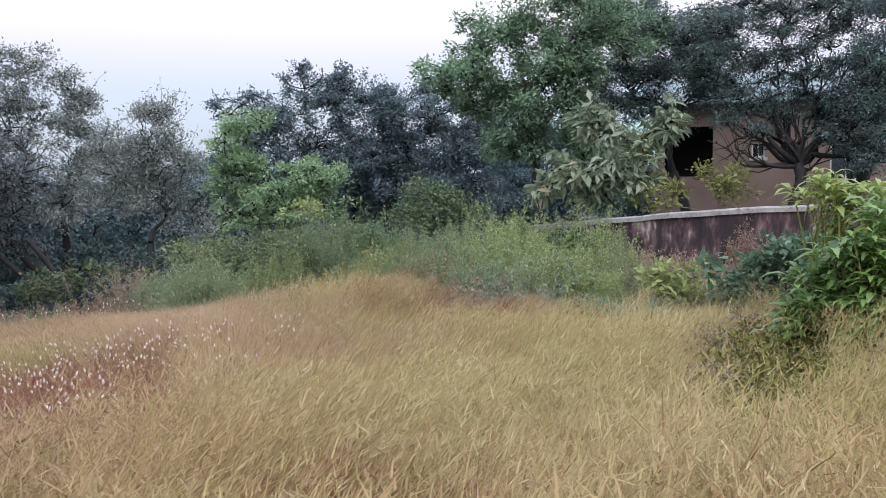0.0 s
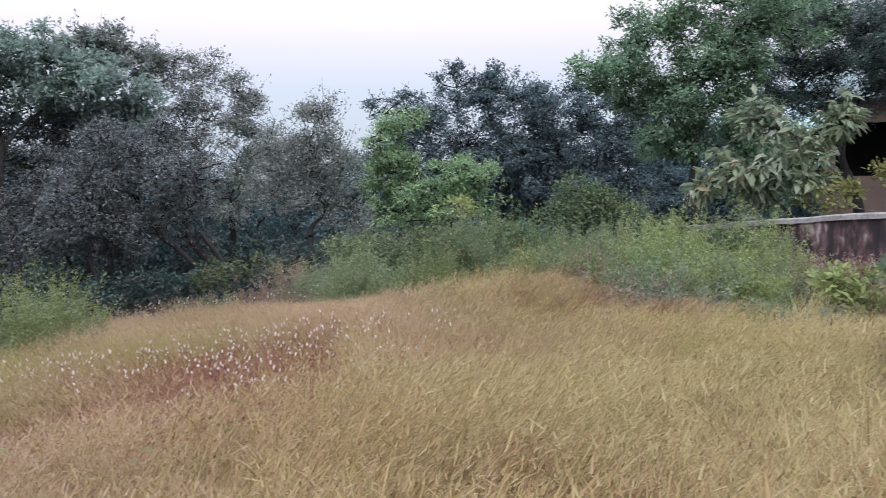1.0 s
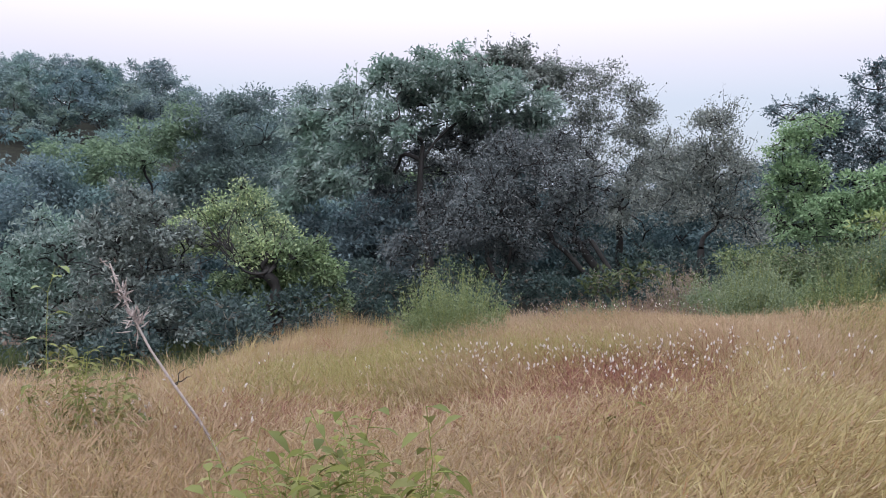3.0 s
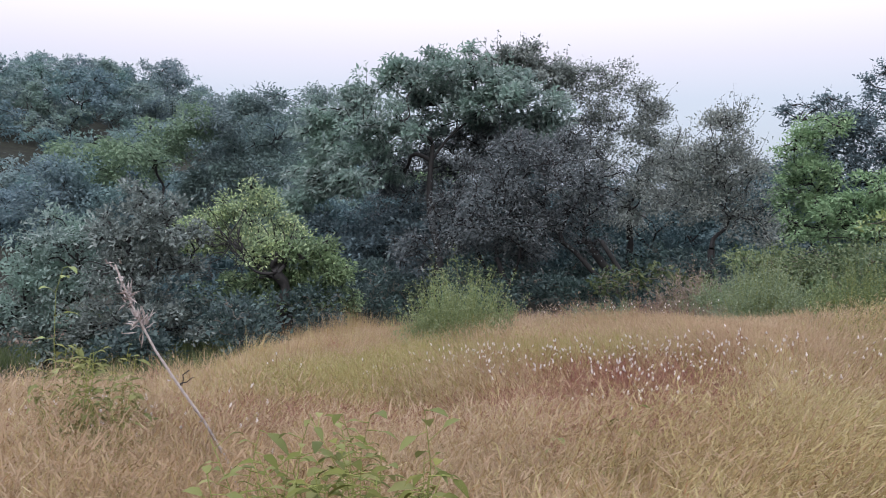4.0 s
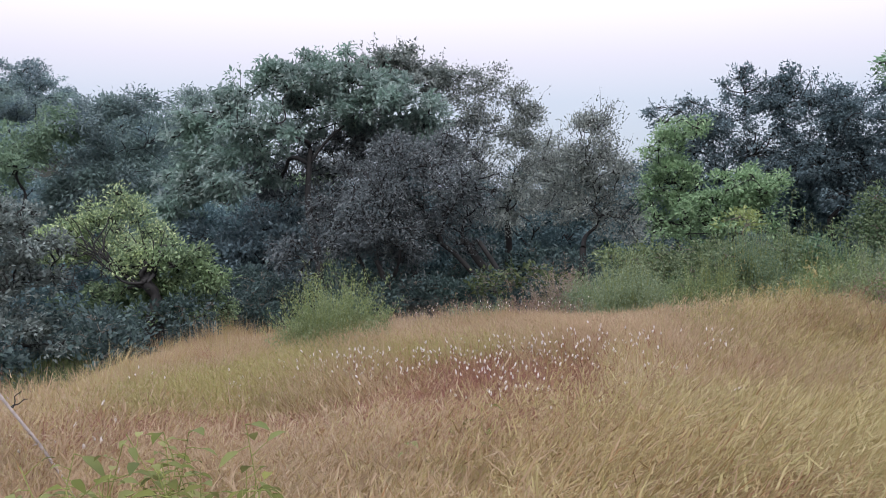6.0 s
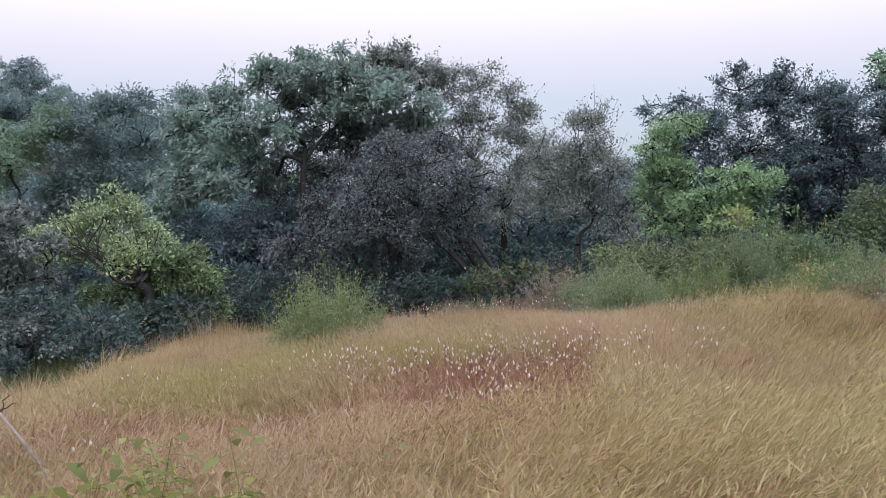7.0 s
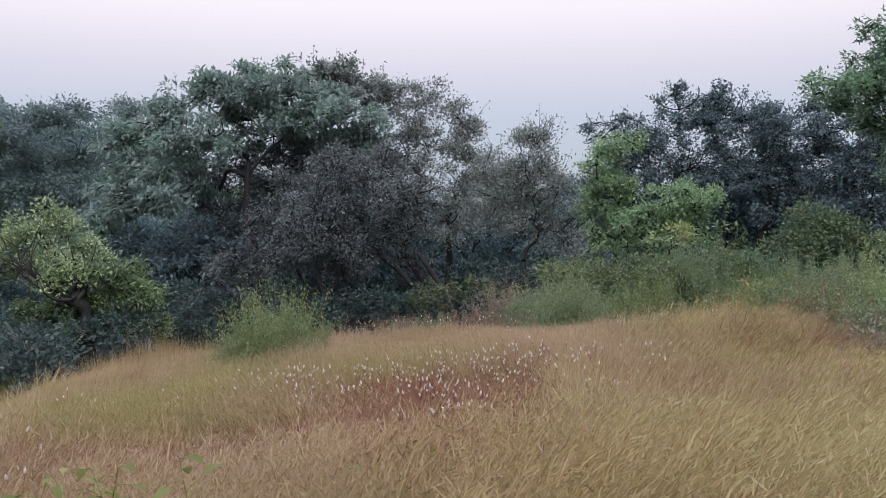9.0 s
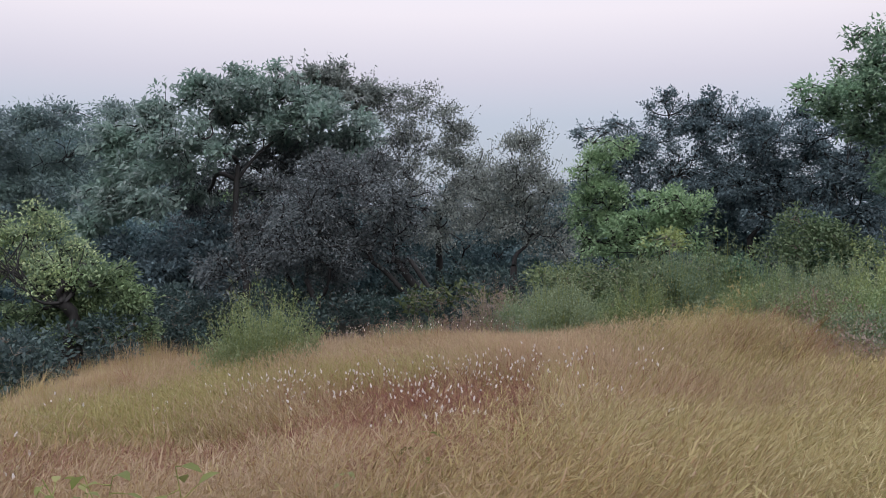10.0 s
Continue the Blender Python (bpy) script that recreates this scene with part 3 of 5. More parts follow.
tree("tree", (-12.42, 26.70), [(-13.75, 24.17, 4.93, 0.65, 0.46), (-13.25, 24.42, 4.46, 0.74, 0.56), (-12.38, 24.94, 4.65, 0.74, 0.52), (-11.55, 25.37, 4.00, 0.74, 0.56), (-11.06, 25.62, 3.54, 0.56, 0.46), (-12.74, 24.64, 3.54, 0.83, 0.59), (-11.84, 25.12, 3.08, 0.83, 0.56), (-11.10, 25.51, 2.62, 0.74, 0.56), (-12.53, 24.66, 2.34, 0.93, 0.65), (-11.55, 25.18, 1.79, 0.93, 0.65), (-10.61, 25.76, 2.16, 0.65, 0.65), (-12.81, 24.40, 1.23, 0.93, 0.74), (-11.66, 25.00, 0.50, 0.93, 0.74), (-10.55, 25.67, 0.68, 0.74, 0.74)],
     OLIVE_GREY, "half-bare tree with a lacy crown of fine twigs", leaf=0.09, n=28000, spread=0.24, trunk=0.15, fork=0.6, twig=0.007, twig_step=3, limb=1.5, simple=True, shoots=90, shoot=0.6, bark=BARK, per=14, shell=0.7)
tree("tree", (-6.81, 18.20), [(-6.71, 18.23, 2.14, 0.85, 0.78), (-6.36, 18.35, 2.63, 0.42, 0.52), (-7.16, 18.07, 1.83, 0.65, 0.65), (-7.26, 18.03, 1.33, 0.85, 0.78), (-6.46, 18.32, 1.21, 0.78, 0.91), (-5.97, 18.48, 1.70, 0.52, 0.72), (-5.99, 18.47, 0.59, 0.65, 0.65)],
     OLIVE_GREY, "dusty olive tree with upright twigs and sparse pale leaves", leaf=0.065, n=18000, spread=0.2, trunk=0.12, droop=-0.3, fork=0.5, twig=0.006, twig_step=3, simple=True, shoots=90, shoot=0.6, per=14, shell=0.7)
tree("tree", (-5.55, 22.74), [(-5.64, 22.71, 2.85, 0.87, 0.35), (-6.03, 22.62, 2.50, 0.63, 0.47), (-6.08, 22.61, 1.92, 0.79, 0.63), (-5.67, 22.71, 1.55, 0.63, 0.55), (-5.85, 22.66, 1.04, 0.87, 0.71), (-5.96, 22.64, 0.30, 0.87, 0.63), (-5.31, 22.79, 0.61, 0.63, 0.63)],
     FRESH, "bright green young tree with layered foliage", leaf=0.12, n=9000, spread=0.16, trunk=0.09, fork=0.6, flat=0.6, outgrow=3, per=14)
tree("tree", (-3.79, 21.05), [(-3.73, 21.06, 1.41, 0.79, 0.43), (-3.10, 21.15, 1.28, 0.58, 0.43), (-4.17, 20.98, 0.75, 0.86, 0.50), (-3.36, 21.12, 0.64, 0.86, 0.58), (-3.83, 21.04, 0.95, 0.72, 0.50), (-4.39, 20.94, 0.42, 0.58, 0.43)],
     FRESH, "low bright green tree with dense rounded foliage", leaf=0.12, n=8500, spread=0.16, trunk=0.09, fork=0.5, flat=0.6, outgrow=3, per=14)
tree("tree", (-20.54, 26.43), [(-20.54, 26.43, 1.67, 0.81, 0.45), (-21.15, 25.95, 1.49, 0.57, 0.41)],
     FRESH, "light green young tree deep in the wood", leaf=0.18, n=1500, trunk=0.06, per=22, spread=0.202)
tree("tree", (-15.67, 23.77), [(-16.31, 22.04, 2.87, 0.91, 0.36), (-15.37, 22.60, 2.96, 0.91, 0.40), (-16.75, 21.71, 1.96, 0.73, 0.44), (-15.80, 22.26, 1.96, 0.91, 0.47), (-14.43, 23.15, 3.05, 0.82, 0.40), (-16.36, 23.04, 2.70, 1.13, 0.45), (-15.22, 23.71, 2.77, 1.13, 0.53), (-14.24, 24.27, 2.70, 0.94, 0.57), (-17.16, 22.56, 2.51, 0.85, 0.38), (-13.11, 24.95, 2.92, 0.75, 0.66), (-15.69, 23.75, 2.71, 1.34, 0.86), (-16.63, 23.11, 1.86, 1.54, 0.96), (-14.89, 24.26, 2.62, 1.15, 0.86), (-17.40, 22.54, 0.52, 1.54, 1.06), (-18.59, 21.57, 0.32, 1.34, 0.96), (-18.44, 21.70, 1.85, 1.44, 0.86), (-17.70, 22.30, 2.51, 1.06, 0.67)],
     GREY_BROWN, "shaded grey tree filling the hollow under a broad crown", leaf=0.11, n=27000, droop=0.7, trunk=0.1, fork=0.6, simple=True, per=14, spread=0.18)
tree("tree", (-4.61, 27.99), [(-4.85, 27.95, 4.21, 0.86, 0.73), (-5.60, 27.81, 3.10, 1.15, 0.96), (-3.76, 28.11, 3.66, 0.96, 0.86), (-4.53, 28.00, 2.17, 1.54, 1.15), (-6.82, 27.54, 3.69, 1.15, 0.38), (-6.15, 27.70, 2.55, 1.15, 0.96), (-6.90, 27.52, 1.44, 1.34, 1.15)],
     DARK, "dark leafy tree in the wood's edge", leaf=0.105, n=24000, trunk=0.16, simple=True, shoots=60, shoot=0.45, per=12, spread=0.15, outgrow=3)
tree("tree", (-2.15, 28.27), [(-3.01, 28.20, 3.84, 1.15, 0.96), (-2.08, 28.28, 3.46, 0.96, 0.96), (-2.86, 28.22, 2.15, 1.54, 1.15), (-1.54, 28.31, 1.76, 1.34, 1.15)],
     DARK, "dark tree with thin gaps in its crown", leaf=0.105, n=24000, trunk=0.15, simple=True, shoots=60, shoot=0.45, per=12, spread=0.15, outgrow=3)
tree("tree", (-0.05, 27.35), [(-0.73, 27.34, 3.37, 1.11, 0.93), (-0.01, 27.35, 2.09, 1.30, 1.11), (-0.95, 27.33, 1.00, 1.48, 0.93), (0.71, 27.33, 0.98, 1.11, 1.11), (1.09, 27.32, 2.81, 0.93, 1.11)],
     DARK, "dark dense tree beside the boundary wall's end", leaf=0.105, n=24000, trunk=0.15, simple=True, shoots=60, shoot=0.45, per=12, spread=0.15, outgrow=3)
tree("tree", (2.11, 20.22), [(0.52, 20.78, 2.95, 0.62, 0.47), (1.35, 20.80, 3.14, 0.62, 0.55), (1.06, 20.70, 2.11, 0.55, 0.47), (1.82, 20.73, 2.31, 0.55, 0.55), (-0.03, 20.84, 3.71, 0.62, 0.39), (0.53, 20.91, 4.39, 0.55, 0.47), (1.39, 20.29, 4.69, 1.17, 0.82), (0.44, 20.34, 3.78, 0.96, 0.62), (2.11, 20.22, 3.61, 1.23, 0.96), (3.29, 20.05, 4.62, 1.51, 0.96), (1.58, 20.27, 2.56, 0.82, 0.82), (2.77, 20.13, 2.67, 0.96, 0.69), (-0.30, 20.35, 3.86, 0.55, 0.34), (2.64, 20.15, 5.82, 1.51, 0.69), (3.81, 19.95, 1.79, 0.82, 0.62), (3.62, 19.99, 1.06, 0.82, 0.55), (3.04, 20.09, 1.87, 0.69, 0.62)],
     MID_GREEN, "tall green tree with a broad dense crown", leaf=0.1, n=56000, trunk=0.18, simple=True, flat=0.6, per=16, spread=0.2, outgrow=3)
tree("tree", (7.99, 19.70), [(8.64, 21.06, 3.21, 0.53, 0.31), (9.26, 21.04, 2.93, 0.45, 0.28), (8.08, 21.09, 3.64, 0.56, 0.31), (7.51, 21.03, 2.95, 0.49, 0.22), (5.33, 20.78, 4.85, 0.96, 0.55), (6.57, 20.81, 5.04, 0.96, 0.58), (7.80, 20.83, 5.23, 0.96, 0.55), (8.90, 20.85, 5.27, 0.82, 0.52), (9.99, 20.84, 5.18, 0.82, 0.58), (6.00, 20.70, 3.89, 0.82, 0.55), (6.83, 20.73, 4.22, 0.69, 0.47), (7.80, 20.78, 4.69, 0.62, 0.36), (9.03, 20.79, 4.67, 0.62, 0.38), (10.19, 20.74, 3.97, 0.48, 0.62), (6.96, 20.65, 3.26, 0.55, 0.33), (6.68, 20.60, 2.72, 0.55, 0.22), (10.24, 20.60, 2.47, 0.55, 0.52), (7.40, 20.91, 6.06, 1.64, 0.55), (9.32, 20.93, 6.17, 1.51, 0.55), (7.36, 20.57, 2.37, 0.55, 0.14), (9.69, 20.65, 3.02, 0.52, 0.49), (8.74, 20.70, 3.65, 0.48, 0.27), (9.82, 20.52, 1.66, 0.55, 0.25), (9.14, 20.57, 2.21, 0.41, 0.19), (8.18, 20.61, 2.77, 0.34, 0.16), (7.51, 20.72, 4.01, 0.69, 0.38), (8.47, 20.74, 4.20, 0.62, 0.30), (7.64, 20.63, 3.05, 0.55, 0.25), (9.43, 20.73, 3.98, 0.55, 0.38)],
     RAIN, "dark fine-leaved tree with low forking limbs by the house", leaf=0.07, n=68000, trunk=0.2, twig=0.014, simple=True, fan=0.3, limb=0.7, flat=0.5, per=16, spread=0.2, fork_at=(8.33, 20.50, 1.54), boughs=[(6.70, 20.22, 1.93), (7.37, 20.99, 2.60), (7.29, 20.26, 3.42), (7.98, 21.03, 4.11), (8.39, 20.55, 4.31), (9.13, 21.13, 3.97), (9.57, 20.76, 4.25), (9.92, 20.39, 4.66), (6.67, 20.79, 2.60), (9.36, 20.74, 1.92), (6.06, 20.34, 2.13), (7.14, 21.21, 3.94), (7.91, 20.14, 3.14)])
tree("tree", (8.91, 19.84), [(9.73, 19.44, 3.43, 1.03, 1.03), (10.29, 19.14, 4.38, 1.18, 1.18), (9.13, 19.74, 2.69, 0.88, 0.88), (9.78, 19.41, 1.89, 1.03, 0.74)],
     RAIN, "leaning dark fine-leaved tree by the house", leaf=0.07, n=24000, trunk=0.22, fork=0.4, simple=True, fan=0.6, flat=0.5, per=16, spread=0.2, boughs=[(10.14, 21.10, 4.71), (9.71, 21.01, 3.74), (10.41, 21.03, 3.87), (9.43, 20.97, 3.33)])
tree("tree", (6.35, 22.41), [(3.92, 22.80, 5.07, 0.90, 0.75), (4.98, 22.83, 5.36, 0.90, 0.75), (4.66, 22.71, 4.01, 0.90, 0.68), (5.72, 22.74, 4.22, 0.90, 0.68), (6.78, 22.79, 4.74, 0.83, 0.68), (5.25, 22.64, 3.18, 0.75, 0.53), (6.46, 22.67, 3.46, 0.75, 0.48), (4.20, 22.62, 3.12, 0.75, 0.45), (7.29, 22.71, 3.83, 0.60, 0.45), (6.00, 22.60, 2.72, 0.53, 0.23)],
     RAIN, "dark fine-leaved tree before the house's porch", leaf=0.075, n=46000, trunk=0.17, fork=0.45, simple=True, fan=0.6, flat=0.5, per=16, spread=0.22)
tree("tree", (3.55, 16.42), [(2.69, 16.92, 2.29, 0.34, 0.39), (3.42, 16.89, 1.95, 0.51, 0.39), (4.04, 16.91, 2.16, 0.34, 0.45), (2.17, 16.84, 1.46, 0.45, 0.34), (1.83, 16.80, 1.13, 0.28, 0.20), (3.07, 16.83, 1.33, 0.56, 0.34), (3.86, 16.84, 1.33, 0.51, 0.34), (2.62, 16.80, 1.06, 0.45, 0.22), (4.26, 16.94, 2.38, 0.17, 0.28)],
     PALE_LEAF, "small tree with large pale drooping leaves behind the wall", leaf=0.27, n=1700, per=8, spread=0.16, trunk=0.07, droop=1.2, aspect=0.36, fork=0.5)
tree("tree", (-13.03, 8.34), [(-13.51, 8.83, 0.95, 0.50, 0.34), (-13.81, 8.57, 0.41, 0.60, 0.40), (-13.19, 8.99, 0.36, 0.50, 0.38), (-13.94, 8.41, -0.29, 0.60, 0.40), (-13.33, 8.84, -0.28, 0.60, 0.40), (-13.66, 8.54, -0.98, 0.70, 0.35), (-12.97, 9.02, -0.98, 0.50, 0.35), (-12.63, 9.23, -1.29, 0.35, 0.20), (-14.13, 8.17, -1.38, 0.50, 0.25)],
     DUSTY, "low grey-green tree with branches sweeping to the grass", leaf=0.1, n=15000, trunk=0.12, fork=0.5, spread=0.15, flat=0.6, per=14, outgrow=3, droop=0.3)
tree("tree", (-15.56, 7.91), [(-15.37, 8.28, 0.05, 0.93, 0.70), (-15.67, 7.69, -0.65, 0.93, 0.82), (-15.30, 8.42, -0.91, 0.82, 0.58), (-15.50, 8.00, -1.45, 1.00, 0.50), (-15.80, 7.50, -1.30, 0.80, 0.50)],
     GREY_GREEN, "dull green tree below the brow of the field", leaf=0.11, n=12000, trunk=0.12, per=14, spread=0.16, droop=0.3)
tree("tree", (-13.06, 11.62), [(-13.19, 11.55, 0.11, 0.41, 0.23), (-13.50, 11.30, -0.23, 0.32, 0.20), (-14.37, 12.01, 0.97, 0.47, 0.33), (-14.87, 11.71, 0.68, 0.47, 0.33), (-13.95, 12.20, 0.44, 0.41, 0.28), (-15.27, 11.46, 0.34, 0.41, 0.29), (-14.45, 11.90, 0.21, 0.64, 0.30), (-13.68, 12.31, 0.03, 0.47, 0.26), (-14.95, 11.60, -0.04, 0.47, 0.21), (-15.48, 11.31, -0.10, 0.35, 0.21), (-15.77, 11.17, 0.17, 0.33, 0.26)],
     YELLOW, "yellow-green bushy tree with a dark leaning limb", leaf=0.085, n=13500, trunk=0.17, fork=0.4, spread=0.2, flat=0.55, fan=0.6, per=14, droop=0.2, outgrow=3, fork_at=(-12.95, 11.29, -0.45), boughs=[(-14.18, 10.43, 0.49), (-14.02, 10.61, 0.21), (-14.49, 11.21, 0.43), (-13.40, 11.80, 0.25), (-15.11, 10.80, -0.41)])
# lower half of the same tree, coloured darker than its lit top
tree("tree", (-12.7, 11.4), [(-12.50, 11.89, -0.07, 0.43, 0.27), (-12.11, 12.13, -0.41, 0.32, 0.25), (-13.59, 11.50, -0.77, 0.50, 0.31), (-14.07, 11.21, -0.91, 0.45, 0.31), (-13.43, 11.61, -0.43, 0.36, 0.22), (-14.51, 10.96, -1.07, 0.45, 0.28), (-12.85, 12.07, -0.09, 0.51, 0.36), (-12.45, 12.26, -0.54, 0.51, 0.39), (-13.08, 11.90, -0.67, 0.51, 0.36), (-12.14, 12.39, -1.11, 0.34, 0.27), (-12.82, 12.00, -1.21, 0.51, 0.28), (-13.37, 11.70, -1.12, 0.51, 0.31), (-13.80, 11.45, -1.26, 0.45, 0.27)],
     BUSH_GREEN, "darker green lower part of the yellow-green bushy tree", leaf=0.1, n=14000, trunk=0.13, fork=0.4, spread=0.16, flat=0.6, per=14, droop=0.2, outgrow=3)
tree("tree", (-17.95, 19.46), [(-18.33, 19.11, -0.48, 1.43, 1.07), (-17.55, 19.82, -1.20, 1.43, 0.89), (-18.58, 18.86, -1.37, 1.07, 0.71), (-17.02, 20.28, -0.49, 1.07, 1.07)],
     DARK, "shaded blue-green thicket tree under taller crowns", leaf=0.16, n=16000, trunk=0.1, stems=2, simple=True, per=22, spread=0.202)
tree("tree", (-36.48, 27.15), [(-39.21, 23.01, 1.74, 2.47, 1.23), (-38.11, 24.79, 2.75, 1.85, 1.08), (-37.04, 26.37, 4.07, 1.85, 1.08)],
     HILL_FRESH, "light green tree on the far wooded slope", leaf=0.24, n=8700, spread=0.5, trunk=0.2)
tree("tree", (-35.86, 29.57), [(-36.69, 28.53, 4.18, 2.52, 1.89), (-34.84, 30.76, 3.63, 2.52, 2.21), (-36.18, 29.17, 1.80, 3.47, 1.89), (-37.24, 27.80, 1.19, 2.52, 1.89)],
     HILL, "dark haze-blued green tree on the far wooded slope", leaf=0.24, n=17000, spread=0.5, trunk=0.22)
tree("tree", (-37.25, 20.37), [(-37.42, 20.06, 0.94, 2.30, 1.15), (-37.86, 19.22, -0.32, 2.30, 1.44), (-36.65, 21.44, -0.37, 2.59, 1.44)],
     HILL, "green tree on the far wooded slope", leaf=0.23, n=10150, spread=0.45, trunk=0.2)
tree("tree", (-43.65, 41.86), [(-43.60, 41.91, 7.13, 1.48, 0.99), (-43.48, 42.04, 5.36, 1.89, 1.48)],
     HILL, "round-topped tree on the far wooded slope", leaf=0.24, n=5800, spread=0.5, trunk=0.2)


# woods behind the front row, and on the far slope
def generic_tree(height, leaf_mat, label, leaf, n, seed, wide=0.24):
    global rng
    rng = np.random.default_rng(seed)
    lobes = [(rng.uniform(-wide, wide) * height, rng.uniform(-wide, wide) * height, height * z, height * r * wide / 0.24, height * r * 0.66)
             for z, r in ((0.88, 0.14), (0.78, 0.2), (0.66, 0.22), (0.55, 0.24), (0.42, 0.22), (0.3, 0.2))]
    ob = tree("tree", (0, 0), [(x, y, z - 0.2, a, b) for x, y, z, a, b in lobes], leaf_mat, label, leaf=leaf, n=n, spread=0.07 * height, per=30,
              trunk=0.026 * height, fork=0.4, twig=0.02, twig_step=4, outgrow=0, far=True)
    return ob


def place(variant, x, y, turn, size):
    return copy_thing(variant, pose(x, y, float(ground_z(x, y)) - 0.1, 0, 0, turn) @ Matrix.Diagonal((size, size, size, 1)))


def woods():
    global rng
    dark = [generic_tree(7.0, DEEP, "deep-wood tree with the shade in its leaf colour", 0.22, 6500, s) for s in (11, 12, 13)]
    hill = [generic_tree(8.0, HILL, "haze-blued green tree on the wooded hillside", 0.33, 4200, s, 0.36) for s in (21, 22, 23, 24)]
    r = np.random.default_rng(5)
    first = set()

    def put(pool, i, x, y, size):
        v = pool[i % len(pool)]
        if v in first:
            tagged(place(v, x, y, r.uniform(0, 360), size), group="wood")
        else:
            first.add(v)
            v.matrix_basis = pose(x, y, float(ground_z(x, y)) - 0.1, 0, 0, r.uniform(0, 360)) @ Matrix.Diagonal((size, size, size, 1))
            tagged(v, group="wood")
    for i, az in enumerate(np.arange(-6, 52, 2.6)):
        a, d = radians(az + r.uniform(-1, 1)), r.uniform(30, 37)
        put(dark, i, -math.sin(a) * d, math.cos(a) * d, r.uniform(0.84, 0.98) if 10 < az < 34 else r.uniform(0.78, 0.9))
    for i, az in enumerate(np.arange(-40, -6, 4.5)):
        a, d = radians(az), r.uniform(38, 44)
        put(dark, i, -math.sin(a) * d, math.cos(a) * d, r.uniform(0.7, 0.8) if -24 < az < -12 else r.uniform(1.0, 1.15))
    for i, az in enumerate(np.arange(-13, 9, 3.2)):
        a, d = radians(az + r.uniform(-1, 1)), r.uniform(30, 33)
        put(dark, i, -math.sin(a) * d, math.cos(a) * d, r.uniform(0.62, 0.75))
    for i, az in enumerate(np.arange(4, 48, 2.3)):
        a, d = radians(az + r.uniform(-0.8, 0.8)), r.uniform(40, 46)
        put(dark, i, -math.sin(a) * d, math.cos(a) * d, r.uniform(0.72, 0.85))
    i = 0
    for d, step, s0 in ((50, 3.6, 0.85), (62, 3.2, 0.95), (76, 2.8, 1.0), (90, 2.5, 1.1), (98, 3.0, 1.1), (106, 2.6, 1.2), (114, 3.4, 1.15), (122, 3.2, 1.2)):
        for az in np.arange(44, 90 if d < 80 else 79, step):
            a = radians(az + r.uniform(-1.2, 1.2))
            dd = d + r.uniform(-4, 4)
            put(hill, i, -math.sin(a) * dd, math.cos(a) * dd, s0 * r.uniform(0.88, 1.08))
            i += 1
    rng = np.random.default_rng(70)


woods()


# ---- boundary wall and house ----
def boundary_wall():
    root = new("boundary_wall")
    tagged(root, "rain-stained curving plaster boundary wall with pale coping", "wall", kind="structure")
    pts = [(1.5, 19.6), (2.05, 17.4), (2.75, 15.75), (3.9, 15.05), (5.2, 14.6), (6.6, 14.15), (8.4, 13.7), (11.5, 13.2)]
    tops = [0.12, 0.32, 0.5, 0.64, 0.74, 0.80, 0.86, 0.95]

    def ribbon(name, half, z_low, z_high, mat, step, label):
        dense, zz = [], []
        for k in range(len(pts) - 1):
            m = max(2, int(math.dist(pts[k], pts[k + 1]) / step))
            for q in range(m):
                s = q / m
                dense.append([pts[k][c] * (1 - s) + pts[k + 1][c] * s for c in (0, 1)])
                zz.append(tops[k] * (1 - s) + tops[k + 1] * s)
        p = np.array(dense)
        p[1:-1] = (p[:-2] + p[1:-1] + p[2:]) / 3
        d = unit(np.gradient(p, axis=0))
        nrm = np.stack([-d[:, 1], d[:, 0]], 1)
        zz = np.array(zz)
        bm = bmesh.new()
        rings = []
        for q in range(len(p)):
            j = 0.004 * math.sin(q * 1.7) + 0.003 * math.sin(q * 3.9)
            lo = ground_z(*p[q]) - 0.3 if z_low is None else zz[q] + z_low + j
            hi = zz[q] + z_high + j
            prof = [(-half, lo), (-half, hi - 0.02), (-half + 0.02, hi), (half - 0.02, hi), (half, hi - 0.02), (half, lo)]
            rings.append([bm.verts.new((p[q][0] + nrm[q][0] * o, p[q][1] + nrm[q][1] * o, z)) for o, z in prof])
        for a, b in zip(rings, rings[1:]):
            for q in range(6):
                bm.faces.new((a[q], a[(q + 1) % 6], b[(q + 1) % 6], b[q]))
        bm.faces.new(rings[0])
        bm.faces.new(rings[-1][::-1])
        bmesh.ops.recalc_face_normals(bm, faces=bm.faces)
        part(name, bm, mat, root, label)
    ribbon("wall_body", 0.11, None, -0.07, STAINED, 0.4, "dark rain-streaked plaster")
    ribbon("coping", 0.15, -0.07, 0.025, COPING, 0.3, "pale weathered coping")


boundary_wall()


